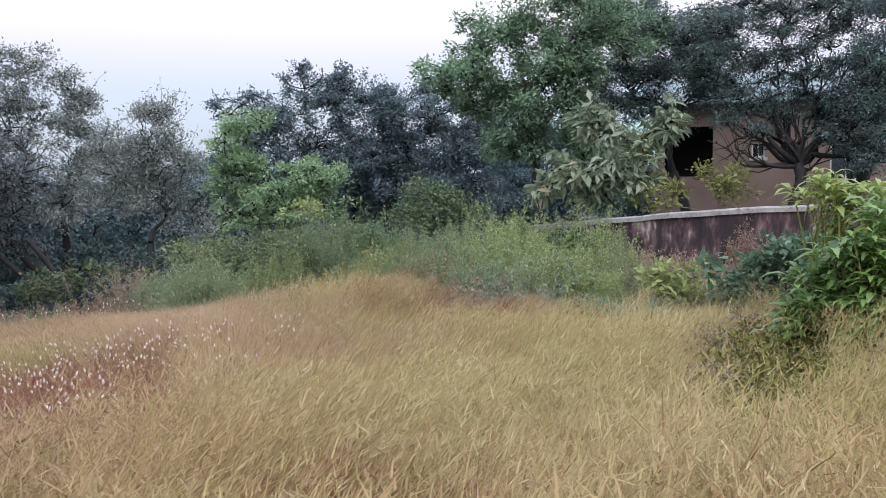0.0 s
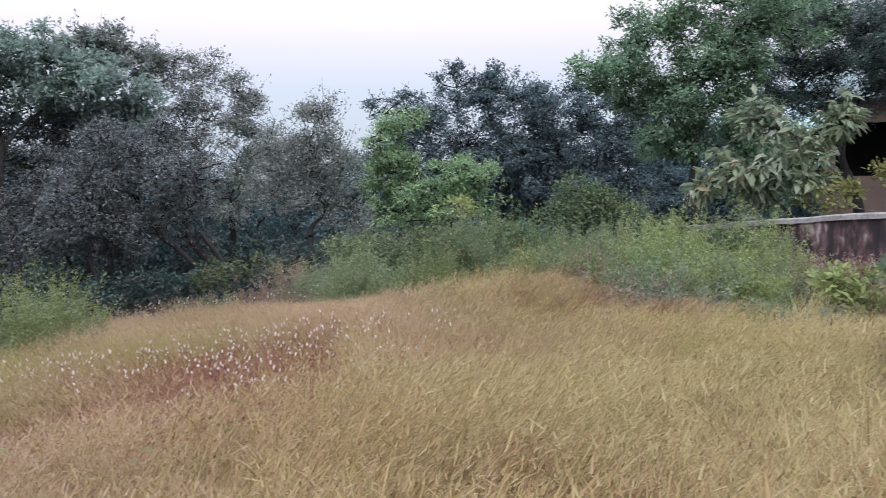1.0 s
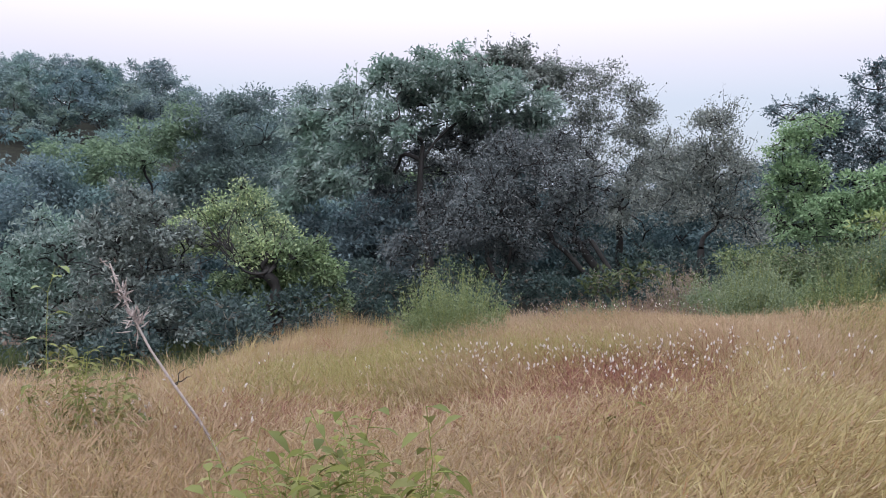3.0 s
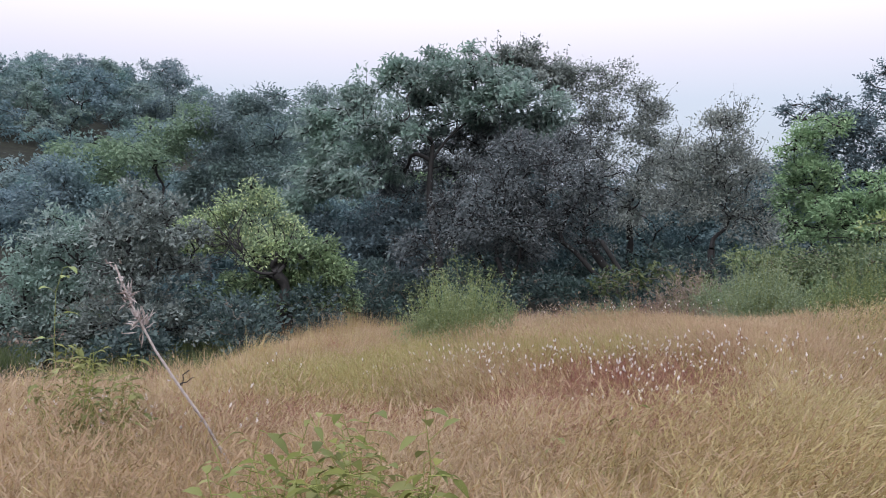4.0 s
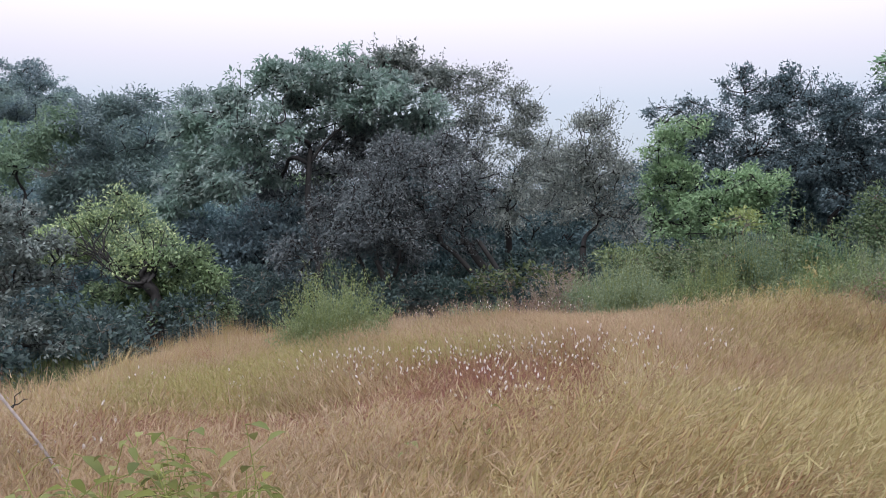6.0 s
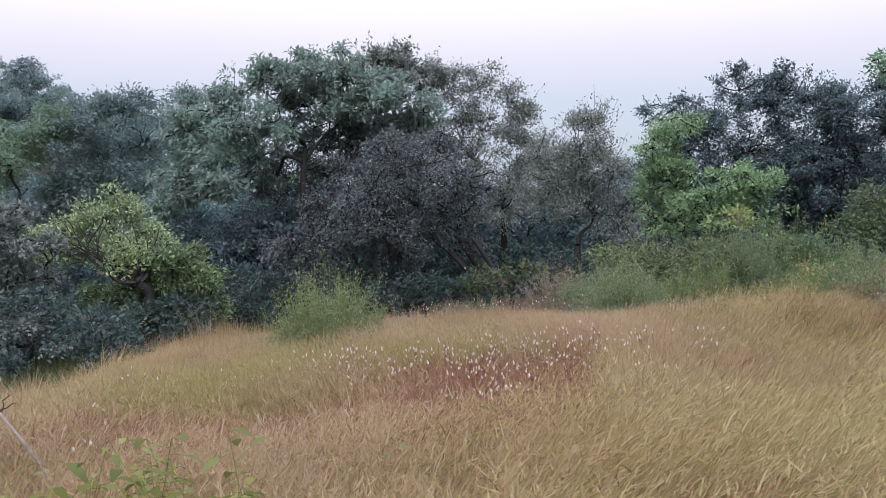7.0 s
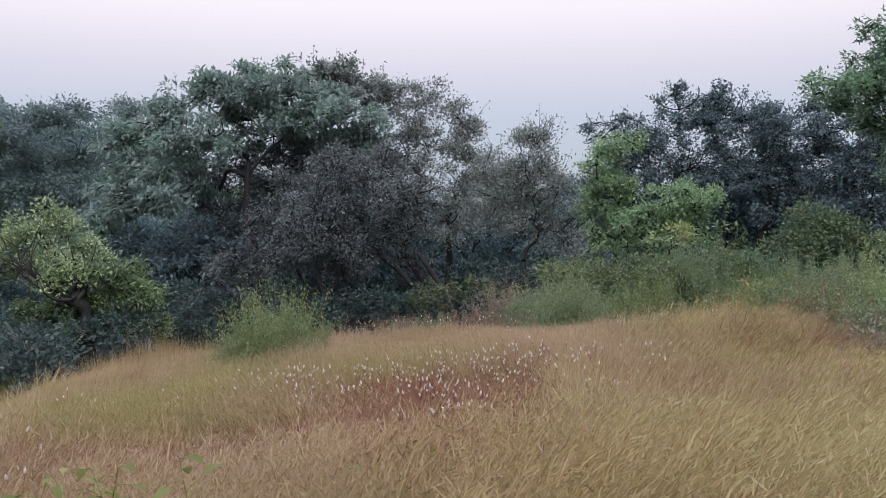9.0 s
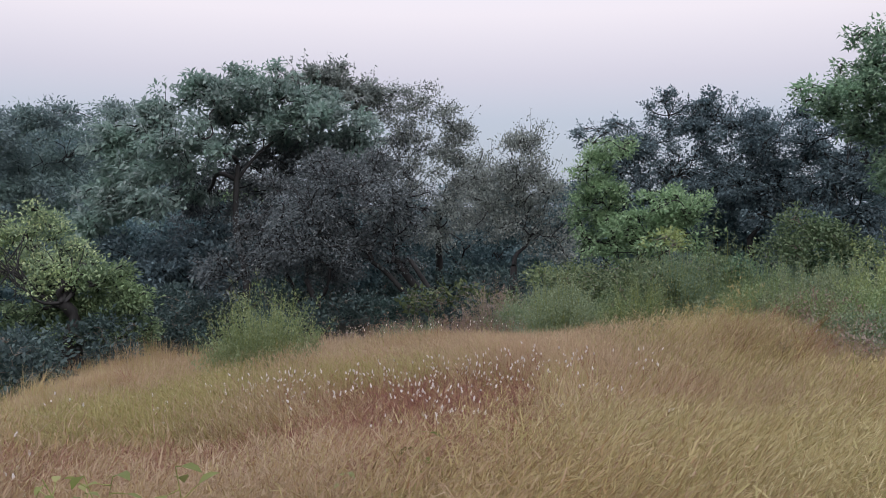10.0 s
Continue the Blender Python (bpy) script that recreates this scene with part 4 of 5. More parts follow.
def house():
    root = new("house")
    root.matrix_basis = pose(9.2, 25.9, float(ground_z(9.2, 25.9)) - 0.1, 0, 0, -16)
    tagged(root, "beige plastered house with pale sheet roof and dark porch", "house")
    # local x along the front, y into the house
    x0, x1, depth, eave = -2.9, 6.6, 7.0, 4.4
    z0 = -0.3
    holes = [(-2.6, -1.15, 2.05, 3.6), (-0.02, 0.38, 2.62, 3.08), (2.2, 3.1, 1.9, 3.0), (4.7, 5.6, 1.9, 3.0)]
    bm = bmesh.new()
    xs = sorted({x0, x1, *[h[0] for h in holes], *[h[1] for h in holes]})
    zs = sorted({z0, eave, *[h[2] for h in holes], *[h[3] for h in holes]})
    grid = {(a, c): bm.verts.new((a, 0, c)) for a in xs for c in zs}
    for a, b in zip(xs, xs[1:]):
        for c, d in zip(zs, zs[1:]):
            if not any(h[0] <= a and b <= h[1] and h[2] <= c and d <= h[3] for h in holes):
                bm.faces.new((grid[a, c], grid[b, c], grid[b, d], grid[a, d]))
    bmesh.ops.delete(bm, geom=[v for v in bm.verts if not v.link_faces], context="VERTS")
    grown = bmesh.ops.extrude_face_region(bm, geom=list(bm.faces))
    for v in grown["geom"]:
        if isinstance(v, bmesh.types.BMVert):
            v.co.y += 0.23
    bmesh.ops.recalc_face_normals(bm, faces=bm.faces)
    part("front_wall", bm, PLASTER, root)
    ym, ridge = depth / 2, eave + 1.1
    for xa in (x0, x1 - 0.23):
        bm = bmesh.new()
        f = [bm.verts.new(v) for v in ((xa, 0.23, eave), (xa, depth, eave), (xa, ym, ridge - 0.1), (xa + 0.23, 0.23, eave), (xa + 0.23, depth, eave), (xa + 0.23, ym, ridge - 0.1))]
        for q in ((0, 1, 2), (5, 4, 3), (0, 3, 4, 1), (1, 4, 5, 2), (2, 5, 3, 0)):
            bm.faces.new([f[k] for k in q])
        bmesh.ops.recalc_face_normals(bm, faces=bm.faces)
        part("gable", bm, PLASTER, root)
    for xa, xb in ((x0, x0 + 0.23), (x1 - 0.23, x1)):
        bm = bmesh.new()
        box(bm, xa, xb, 0.23, depth, z0, eave)
        part("side_wall", bm, PLASTER, root)
    bm = bmesh.new()
    box(bm, x0 + 0.23, x1 - 0.23, depth - 0.23, depth, z0, eave)
    part("back_wall", bm, PLASTER, root)
    bm = bmesh.new()
    box(bm, x0 + 0.23, x1 - 0.23, 0.23, depth - 0.23, z0, 0.1)
    part("floor_slab", bm, HOUSE_SHADE, root)
    for side in (-1, 1):
        # corrugated sheet: ribs run from eave to ridge
        bm = bmesh.new()
        o = 0.45
        ye = -o if side < 0 else depth + o
        ze = eave - (ridge - eave) / ym * o
        cols = []
        for k in range(61):
            x = x0 - o + (x1 - x0 + 2 * o) * k / 60
            w = 0.035 * (k % 2)
            cols.append([bm.verts.new(v) for v in ((x, ye, ze + 0.03 + w), (x, ym, ridge + 0.03 + w), (x, ym, ridge - 0.02 + w), (x, ye, ze - 0.01 + w))])
        for a, b in zip(cols, cols[1:]):
            for q in range(4):
                bm.faces.new((a[q], b[q], b[(q + 1) % 4], a[(q + 1) % 4]))
        bm.faces.new(cols[0])
        bm.faces.new(cols[-1][::-1])
        bmesh.ops.recalc_face_normals(bm, faces=bm.faces)
        part("roof", bm, ROOF_TILE, root, "pale blue-green corrugated sheet roof slope")
    # near-black panel that paints the shade of the porch recess
    bm = bmesh.new()
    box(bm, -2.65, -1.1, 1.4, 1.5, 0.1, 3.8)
    part("porch_back", bm, HOUSE_SHADE, root, "near-black panel giving the porch recess its shade")
    for hx0, hx1, hz0, hz1 in holes[1:]:
        bm = bmesh.new()
        box(bm, hx0 - 0.06, hx1 + 0.06, -0.07, 0.1, hz0 - 0.1, hz0 - 0.002)
        win = part("window", bm, WHITE_PAINT, root, "small window with pale sill and dark glass")
        bm = bmesh.new()
        w = 0.05
        box(bm, hx0, hx1, 0.06, 0.12, hz0, hz0 + w)
        box(bm, hx0, hx1, 0.06, 0.12, hz1 - w, hz1)
        box(bm, hx0, hx0 + w, 0.06, 0.12, hz0 + w, hz1 - w)
        box(bm, hx1 - w, hx1, 0.06, 0.12, hz0 + w, hz1 - w)
        xc = (hx0 + hx1) / 2
        box(bm, xc - 0.02, xc + 0.02, 0.06, 0.12, hz0 + w, hz1 - w)
        part("frame", bm, WHITE_PAINT, win)
        bm = bmesh.new()
        box(bm, hx0 + w, hx1 - w, 0.13, 0.14, hz0 + w, hz1 - w)
        part("pane", bm, GLASS, win, "dark glass")


def glass_material():
    m, n, l, out = shader("window_glass")
    b = n.new("ShaderNodeBsdfPrincipled")
    b.inputs["Base Color"].default_value = (0.02, 0.025, 0.03, 1)
    b.inputs["Roughness"].default_value = 0.08
    l.new(b.outputs[0], out.inputs["Surface"])
    return m


GLASS = glass_material()
house()


# ---- grass ----
def blades(p, h, w, az, th0, th1, segs=3):
    """Bending grass blades: feet, length, width, lean direction, lean at the foot and further lean at the tip (radians)."""
    n = len(p)
    lv = np.linspace(0, 1, segs + 1)
    th = th0[:, None] + th1[:, None] * lv[None]
    step = (h / segs)[:, None]
    dirs = np.stack([np.cos(az), np.sin(az)], 1)
    ds, dz = np.sin(th[:, :-1]) * step, np.cos(th[:, :-1]) * step
    s = np.concatenate([np.zeros((n, 1)), np.cumsum(ds, 1)], 1)
    z = np.concatenate([np.zeros((n, 1)), np.cumsum(dz, 1)], 1)
    pts = np.concatenate([p[:, None, :2] + dirs[:, None] * s[..., None], (p[:, 2:3] + z)[..., None]], 2)
    fa = rng.uniform(0, np.pi, n)
    side = np.stack([np.cos(fa), np.sin(fa), np.zeros(n)], 1)
    wf = (1 - lv[:-1] ** 1.6)
    off = side[:, None] * (w[:, None] * wf[None] / 2)[..., None]
    co = np.concatenate([np.stack([pts[:, :-1] - off, pts[:, :-1] + off], 2).reshape(n, -1, 3), pts[:, -1:]], 1)
    t = []
    for i in range(segs - 1):
        a = 2 * i
        t += [(a, a + 1, a + 3), (a, a + 3, a + 2)]
    t.append((2 * segs - 2, 2 * segs - 1, 2 * segs))
    m = 2 * segs + 1
    return co.reshape(-1, 3), (np.arange(n)[:, None, None] * m + np.array(t)[None]).reshape(-1, 3)


def swirl(x, y):
    """Slow drift of the lean direction over the field: to the east by the wall, to the west past the flowers."""
    k = np.clip((-x - 0.8) / 2.4, 0, 1)
    return 0.25 + 2.4 * k * k * (3 - 2 * k) + 0.55 * np.sin(x * 0.75 + 1.2 * np.sin(y * 0.6)) + 0.45 * np.sin(y * 1.1 - x * 0.3) + 0.4 * np.sin(2.3 * x + 1.9 * y)


def roll(x, y):
    """Rolling height of the grass, in tussocks and wide swells."""
    return 1 + 0.22 * np.sin(x * 1.1 + 0.8 * np.sin(y * 0.9)) * np.sin(y * 1.25 + 0.5 * x) + 0.22 * np.sin(2.9 * x + 1.1 * np.sin(2.3 * y)) * np.sin(3.3 * y - 0.7 * x) \
        + 0.2 * np.sin(9.5 * x + 2 * np.sin(5 * y)) * np.sin(11 * y + 1.6 * np.sin(4.3 * x))


def field_points(r0, r1, density, az0=-36, az1=77):
    a0, a1 = radians(az0), radians(az1)
    n = int(density * 0.5 * (a1 - a0) * (r1 * r1 - r0 * r0))
    r = np.sqrt(rng.uniform(r0 * r0, r1 * r1, n))
    a = rng.uniform(a0, a1, n)
    x, y = -0.25 - r * np.sin(a), 0.35 + r * np.cos(a)
    return x, y


def oval(x, y, cx, cy, rx, ry, turn, wob):
    c, s = math.cos(turn), math.sin(turn)
    ux, uy = x - cx, y - cy
    return ((c * ux + s * uy) / rx) ** 2 + ((-s * ux + c * uy) / ry) ** 2 + wob < 1


def patches(x, y):
    """The field's kinds of grass: 0 straw, 1 rust, 2 pinkish, 3 greenish, 4 pale."""
    u, v = x, y
    x, y = x + rng.normal(0, 0.38, len(x)), y + rng.normal(0, 0.38, len(x))
    wob = 0.25 * np.sin(x * 1.3 + y) + 0.25 * np.sin(2.1 * y - 0.6 * x) + 0.2 * np.sin(4.7 * x + 1.0) * np.sin(4.1 * y)
    kind = np.where(rng.uniform(0, 1, len(x)) < 0.6 * np.clip((-x - 0.6) / 1.6, 0, 1), 2, 0)
    kind[(kind == 0) & (rng.uniform(0, 1, len(x)) < 0.3)] = 4
    far = rng.uniform(0, 1, len(x))
    bleached = (y > 6.5 + 0.3 * np.sin(2 * x)) & (x > -2.8)
    kind = np.where(bleached & (far < 0.42), 4, np.where(bleached & (far < 0.72), 3, kind))
    for k, cx, cy, rx, ry, turn in ((4, -0.45, 4.8, 1.7, 2.2, 0), (4, -1.4, 11.6, 1.8, 2.0, 0), (4, 0.2, 8.6, 1.0, 1.3, 0.3), (4, -1.0, 7.2, 0.6, 0.8, 0.3), (2, -0.8, 9.2, 0.8, 0.35, 0.5), (1, -0.35, 3.3, 0.22, 0.4, 0), (4, -1.75, 4.5, 0.45, 0.5, 0), (3, -6.6, 6.9, 2.8, 1.1, 2.2), (3, -4.6, 8.0, 1.2, 0.7, 0.2), (4, 1.3, 7.6, 1.0, 1.6, 0), (3, -5.5, 12.8, 2.5, 0.8, -0.2), (2, -0.7, 6.6, 0.7, 0.5, 0.8), (3, 0.5, 6.4, 0.5, 0.5, 0.2), (3, 1.0, 5.0, 0.4, 0.9, -0.2), (3, 2.0, 4.3, 0.7, 1.4, -0.36),
                                (2, -4.1, 10.2, 2.0, 1.5, 0.3), (2, -8.2, 7.6, 1.5, 0.9, 1.0), (2, -2.6, 8.2, 1.3, 0.8, 0.4), (2, 0.6, 9.7, 1.0, 0.4, 0), (1, -3.0, 5.9, 2.0, 0.95, 2.08), (1, -2.75, 7.1, 0.9, 0.8, 0), (1, -4.0, 7.0, 1.0, 0.6, -0.4), (1, -4.2, 4.6, 1.7, 0.75, 0.82), (1, -5.4, 4.0, 0.8, 0.4, 0.9), (3, -6.4, 6.0, 1.3, 0.6, 0.82), (1, -6.5, 13.6, 1.2, 0.7, 0.1), (1, -1.2, 4.75, 0.28, 0.35, 0), (1, 2.2, 11.6, 1.0, 0.5, 0)):
        kind[oval(*((0.3 * u + 0.7 * x, 0.3 * v + 0.7 * y) if k == 1 else (x, y)), cx, cy, rx, ry, turn, wob)] = k
    mix = rng.uniform(0, 1, len(x))
    kind[mix < np.where(kind == 1, 0.12, np.where(kind == 3, 0.2, 0.0))] = 0
    return kind


def grass_field():
    sets = {k: [] for k in range(5)}

    def lay(p, kind, *args):
        for k in range(5):
            m = kind == k
            if m.any():
                sets[k].append(blades(p[m], *[a[m] if isinstance(a, np.ndarray) else a for a in args]))
    # tufts of stalks
    for r0, r1, dens, per, segs, wid, hh in ((1.2, 4.5, 15, 120, 4, 0.0029, 0.56), (4.5, 8.0, 13, 90, 3, 0.0040, 0.48), (8.0, 12.5, 20, 50, 2, 0.0068, 0.43), (12.5, 19, 16, 40, 1, 0.011, 0.42)):
        cx, cy = field_points(r0, r1, dens)
        nt = len(cx)
        lean = swirl(cx, cy) + rng.normal(0, 0.6, nt)
        bend = np.abs(rng.normal(1.3, 0.5, nt))
        tall = rng.uniform(0.45, 1.35, nt)
        own = np.where(rng.uniform(0, 1, nt) < 0.33, rng.choice([0, 1, 1, 2, 3, 3, 4, 4] if r1 < 10 else [0, 2, 3, 3, 4, 4, 4], nt), -1)
        i = np.repeat(np.arange(nt), per)
        n = len(i)
        x = cx[i] + rng.normal(0, 0.08, n) * (1 + 0.03 * r1)
        y = cy[i] + rng.normal(0, 0.08, n) * (1 + 0.03 * r1)
        keep = (edge(x, y) + rng.normal(0, 0.55, n) > 0) & (~oval(x, y, 1.72, 5.4, 0.42, 1.9, -0.36, 0) | (rng.uniform(0, 1, n) < 0.08))
        x, y, i = x[keep], y[keep], i[keep]
        n = len(x)
        kind = patches(x, y)
        kind = np.where((own[i] >= 0) & (kind != 1), own[i], kind)
        h = hh * tall[i] * roll(x, y) * rng.uniform(0.6, 1.12, n) * np.array([1, 0.72, 1.05, 1.15, 1.15])[kind] * np.where(x > 0.8, 0.78, 1.0) * np.where(x > -7, np.clip(0.35 + 0.22 * edge(x, y), 0.35, 1.0), np.clip(0.8 + 0.2 * edge(x, y), 0.8, 1.0))
        az = lean[i] + rng.normal(0, 0.65, n) * np.where(kind == 4, 0.7, 1.0) * np.where(x < -1.2, 1.6, 1.0)
        th0 = np.abs(rng.normal(0.22, 0.2, n))
        th1 = bend[i] * rng.uniform(0.6, 1.6, n) * np.array([1, 0.6, 0.75, 0.85, 1.3])[kind]
        lay(np.stack([x, y, ground_z(x, y) - 0.02], 1), kind, h, wid * rng.uniform(0.5, 1.3, n), az, th0, th1, segs)
    # heavy tussocks that bow over together
    for k in range(340):
        r, a = math.sqrt(rng.uniform(2.2 ** 2, 11.0 ** 2)), radians(rng.uniform(-34, 70))
        cx, cy = -0.25 - r * math.sin(a), 0.35 + r * math.cos(a)
        if edge(cx, cy) < 0.5 or oval(cx, cy, -3.0, 5.9, 2.0, 1.0, 2.08, 0) or oval(cx, cy, 1.72, 5.4, 0.5, 2.0, -0.36, 0):
            continue
        n = 110
        x, y = cx + rng.normal(0, 0.09, n), cy + rng.normal(0, 0.09, n)
        lean = float(swirl(cx, cy)) + rng.normal(0, 0.6)
        kind = np.full(n, int(rng.choice([0, 0, 3, 4, 4, 1, 2], 1)[0]))
        kind[rng.uniform(0, 1, n) < 0.25] = 0
        lay(np.stack([x, y, ground_z(x, y) - 0.02], 1), kind, rng.uniform(0.4, 0.72, n) * rng.uniform(0.8, 1.2), (0.0042 + 0.0004 * r) * rng.uniform(0.6, 1.2, n), lean + rng.normal(0, 0.45, n), np.abs(rng.normal(0.25, 0.15, n)), rng.uniform(0.9, 1.9, n), 3)
    # tussocks that stand out: bleached, rust-red and yellow-green
    for cx, cy, key, wide, dense in ((-0.94, 3.69, 4, 0.16, 3), (-0.69, 3.44, 1, 0.10, 2), (-0.47, 3.39, 3, 0.12, 2), (-0.97, 3.22, 0, 0.15, 2), (0.71, 3.85, 4, 0.20, 3), (-0.07, 5.85, 4, 0.25, 3), (-1.62, 4.13, 4, 0.15, 2)):
        n = 170 * dense
        x, y = cx + rng.normal(0, wide, n), cy + rng.normal(0, wide, n)
        kind = np.where(rng.uniform(0, 1, n) < 0.8, key, 0)
        lay(np.stack([x, y, ground_z(x, y) - 0.02], 1), kind, rng.uniform(0.45, 0.8, n), 0.0042 * rng.uniform(0.6, 1.2, n), swirl(x, y) + rng.normal(0, 0.9, n), np.abs(rng.normal(0.2, 0.12, n)), rng.uniform(0.8, 1.9, n), 4)
    # thinner grass round about and behind
    x, y = rng.uniform(-9, 9, 26000), rng.uniform(-9, 6, 26000)
    rr = np.hypot(x + 0.25, y - 0.35)
    aa = np.degrees(np.arctan2(-(x + 0.25), y - 0.35))
    keep = (rr < 9) & ((rr < 1.25) | (aa < -35.5) | (aa > 76.5)) & (edge(x, y) > 0)
    x, y = x[keep], y[keep]
    n = len(x)
    lay(np.stack([x, y, ground_z(x, y) - 0.02], 1), patches(x, y), rng.uniform(0.2, 0.5, n), np.full(n, 0.011), swirl(x, y) + rng.normal(0, 1, n), rng.uniform(0, 0.6, n), rng.uniform(0.4, 1.5, n), 2)
    # thin curled dry leaves near by, and a haze of small seed heads over the rest
    for r0, r1, dens, wid, ln, segs, low, high in ((1.2, 4.5, 2600, 0.0066, 0.10, 2, 0.12, 0.5), (4.5, 8.0, 900, 0.0075, 0.11, 2, 0.16, 0.48), (1.2, 4.5, 7000, 0.0042, 0.05, 1, 0.2, 0.54), (4.5, 8.0, 4400, 0.0056, 0.055, 1, 0.2, 0.5), (8.0, 12.5, 1800, 0.0085, 0.055, 1, 0.2, 0.48)):
        x, y = field_points(r0, r1, dens)
        keep = (edge(x, y) > 0.1) & (~oval(x, y, 1.72, 5.4, 0.42, 1.9, -0.36, 0) | (rng.uniform(0, 1, len(x)) < 0.08))
        x, y = x[keep], y[keep]
        n = len(x)
        kind = patches(x, y)
        z = ground_z(x, y) + rng.uniform(low, high, n) * roll(x, y) * np.clip(0.35 + 0.22 * edge(x, y), 0.35, 1.0) * np.array([1, 0.68, 1.1, 1.08, 1])[kind]
        az = swirl(x, y) + rng.normal(0, 0.75 if segs == 1 else 1.2, n) * np.where(x < -1.2, 1.7, 1.0)
        lay(np.stack([x, y, z], 1), kind, ln * rng.uniform(0.5, 1.4, n), wid * rng.uniform(0.6, 1.3, n), az, rng.uniform(0.4, 1.5, n), rng.uniform(-0.4, 2.0, n), segs)
    # short green growth on the lower ground past the brow
    x, y = rng.uniform(-30, -6, 42000), rng.uniform(1.0, 17, 42000)
    e = 4.3 + 0.853 * x + 0.522 * y + 2.2 * np.clip((5.5 - y) / 2.5, 0, 1)
    keep = (e < 0.1) & (e > -13) & (y < 4.5 - 0.45 * x)
    x, y = x[keep], y[keep]
    n = len(x)
    red = oval(x, y, -13.2, 5.6, 1.6, 0.9, 0.6, 0) | oval(x, y, -24.0, 12.4, 4.0, 3.0, 0.4, 0)
    lower = blades(np.stack([x, y, ground_z(x, y) - 0.02], 1), rng.uniform(0.12, 0.34, n), 0.012 + 0.0012 * np.hypot(x, y), rng.uniform(0, 6.3, n), rng.uniform(0, 0.5, n), rng.uniform(0.2, 1.2, n), 1)
    tris = lower[1].reshape(n, -1, 3)
    for m, mat, label in ((~red, LOW_GREEN, "short green grass on the lower ground"), (red, PINK_WEED, "reddish dry grass on the lower ground")):
        tagged(mesh_object("grass", lower[0], tris[m].reshape(-1, 3), mat), label, "grass", kind="stuff")
    # wispy seed heads over the softer patches
    x, y = field_points(5.5, 16, 260)
    keep = (edge(x, y) > 0.2)
    x, y = x[keep], y[keep]
    kind = patches(x, y)
    keep = (kind == 2) | (kind == 3)
    x, y, kind = x[keep], y[keep], kind[keep]
    i = np.repeat(np.arange(len(x)), 7)
    n = len(i)
    z = ground_z(x, y)[i] + rng.uniform(0.3, 0.55, n) * np.clip(0.35 + 0.22 * edge(x, y), 0.35, 1.0)[i]
    lay(np.stack([x[i] + rng.normal(0, 0.05, n), y[i] + rng.normal(0, 0.05, n), z], 1), kind[i], rng.uniform(0.05, 0.11, n), np.full(n, 0.0052), swirl(x, y)[i] + rng.normal(0, 0.8, n), rng.uniform(0, 1.2, n), np.zeros(n), 1)
    for key, mat, label in ((0, STRAW, "tall dry golden grass bent by wind"), (1, RUST, "reddish-brown dry grass and weeds in a patch"),
                            (2, PINK, "soft pinkish tan seeding grass"), (3, GREEN_STRAW, "yellow-green grass in a softer patch"), (4, PALE_STRAW, "pale bleached straw grass leaning over")):
        co, tr = join(*sets[key])
        tagged(mesh_object("grass", co, tr, mat), label, "grass", kind="stuff")


grass_field()


# ---- weeds and shrubs ----
def feathery_shrub(name, x, y, rx, height, mat, label, n=160, leaf=0.036, stem=GREEN_STEM, per=56, category="shrub"):
    """A clump of upright wand-like stems set with narrow leaves."""
    global rng
    z = float(ground_z(x, y))
    root = new(name)
    root.location = (x, y, z)
    r = np.sqrt(rng.uniform(0, 1, n)) * rx
    a = rng.uniform(0, 2 * np.pi, n)
    fx, fy = r * np.cos(a) * 0.7, r * np.sin(a) * 0.7
    hh = height * (1 - 0.5 * (r / rx) ** 2) * rng.uniform(0.5, 1.05, n) * np.where(rng.uniform(0, 1, n) < 0.06, 1.3, 1)
    paths, lp, ld = [], [], []
    for k in range(n):
        foot = np.array([fx[k], fy[k], float(ground_z(x + fx[k], y + fy[k])) - z - 0.03])
        tip = foot + np.array([math.cos(a[k]) * r[k] * 0.5, math.sin(a[k]) * r[k] * 0.5, hh[k]]) + rng.normal(0, 0.1, 3) * height
        c = curve(foot, tip, 5, wob=0.05)
        paths.append((c[::2], np.linspace(0.0035, 0.0012, 3)))
        s = rng.uniform(0.12, 1.0, per) ** 0.8
        q = np.array([np.interp(s, np.linspace(0, 1, 5), c[:, i]) for i in range(3)]).T
        lp.append(q)
        ld.append(rng.normal(0, 0.7, (per, 3)) + [0, 0, 0.8])
        q += rng.normal(0, 0.03, q.shape)
    co, tr = tubes(paths, 3)
    tagged(mesh_object("stalk", co, tr, stem, root), kind="stuff")
    p, d = np.concatenate(lp), unit(np.concatenate(ld))
    ln = leaf * rng.uniform(0.6, 1.5, len(p))
    co, tr = leaf_tris(p, d, unit(rng.normal(0, 1, p.shape) + [0, 0, 0.8]), ln, ln * 0.3)
    mesh_object("foliage", co, tr, mat, root)
    tagged(root, label, category)
    return root


def leafy_bush(name, x, y, lobes, mat, label, leaf=0.12, n=2500, aspect=0.5, spread=0.16, per=18, droop=0.4, bark=None, category="bush"):
    """A low bush: lobes are offsets from its foot (x, y, z, half width, half height)."""
    z = float(ground_z(x, y))
    return tree(name, (x, y), [(x + a, y + b, z + c, d, e) for a, b, c, d, e in lobes], mat, label, bark=bark or BARK_PALE, leaf=leaf, n=n, per=per,
                aspect=aspect, spread=spread, trunk=0.025, droop=droop, twig=0.005, fork=0.3, sink=0.03, stems=1, category=category, shell=0.4)


def long_leaf_bush(x, y, lobes, label, n, leaf, mat=None, per=9):
    """A bush of shoots, each ending in a whorl of long arching leaves."""
    z = float(ground_z(x, y))
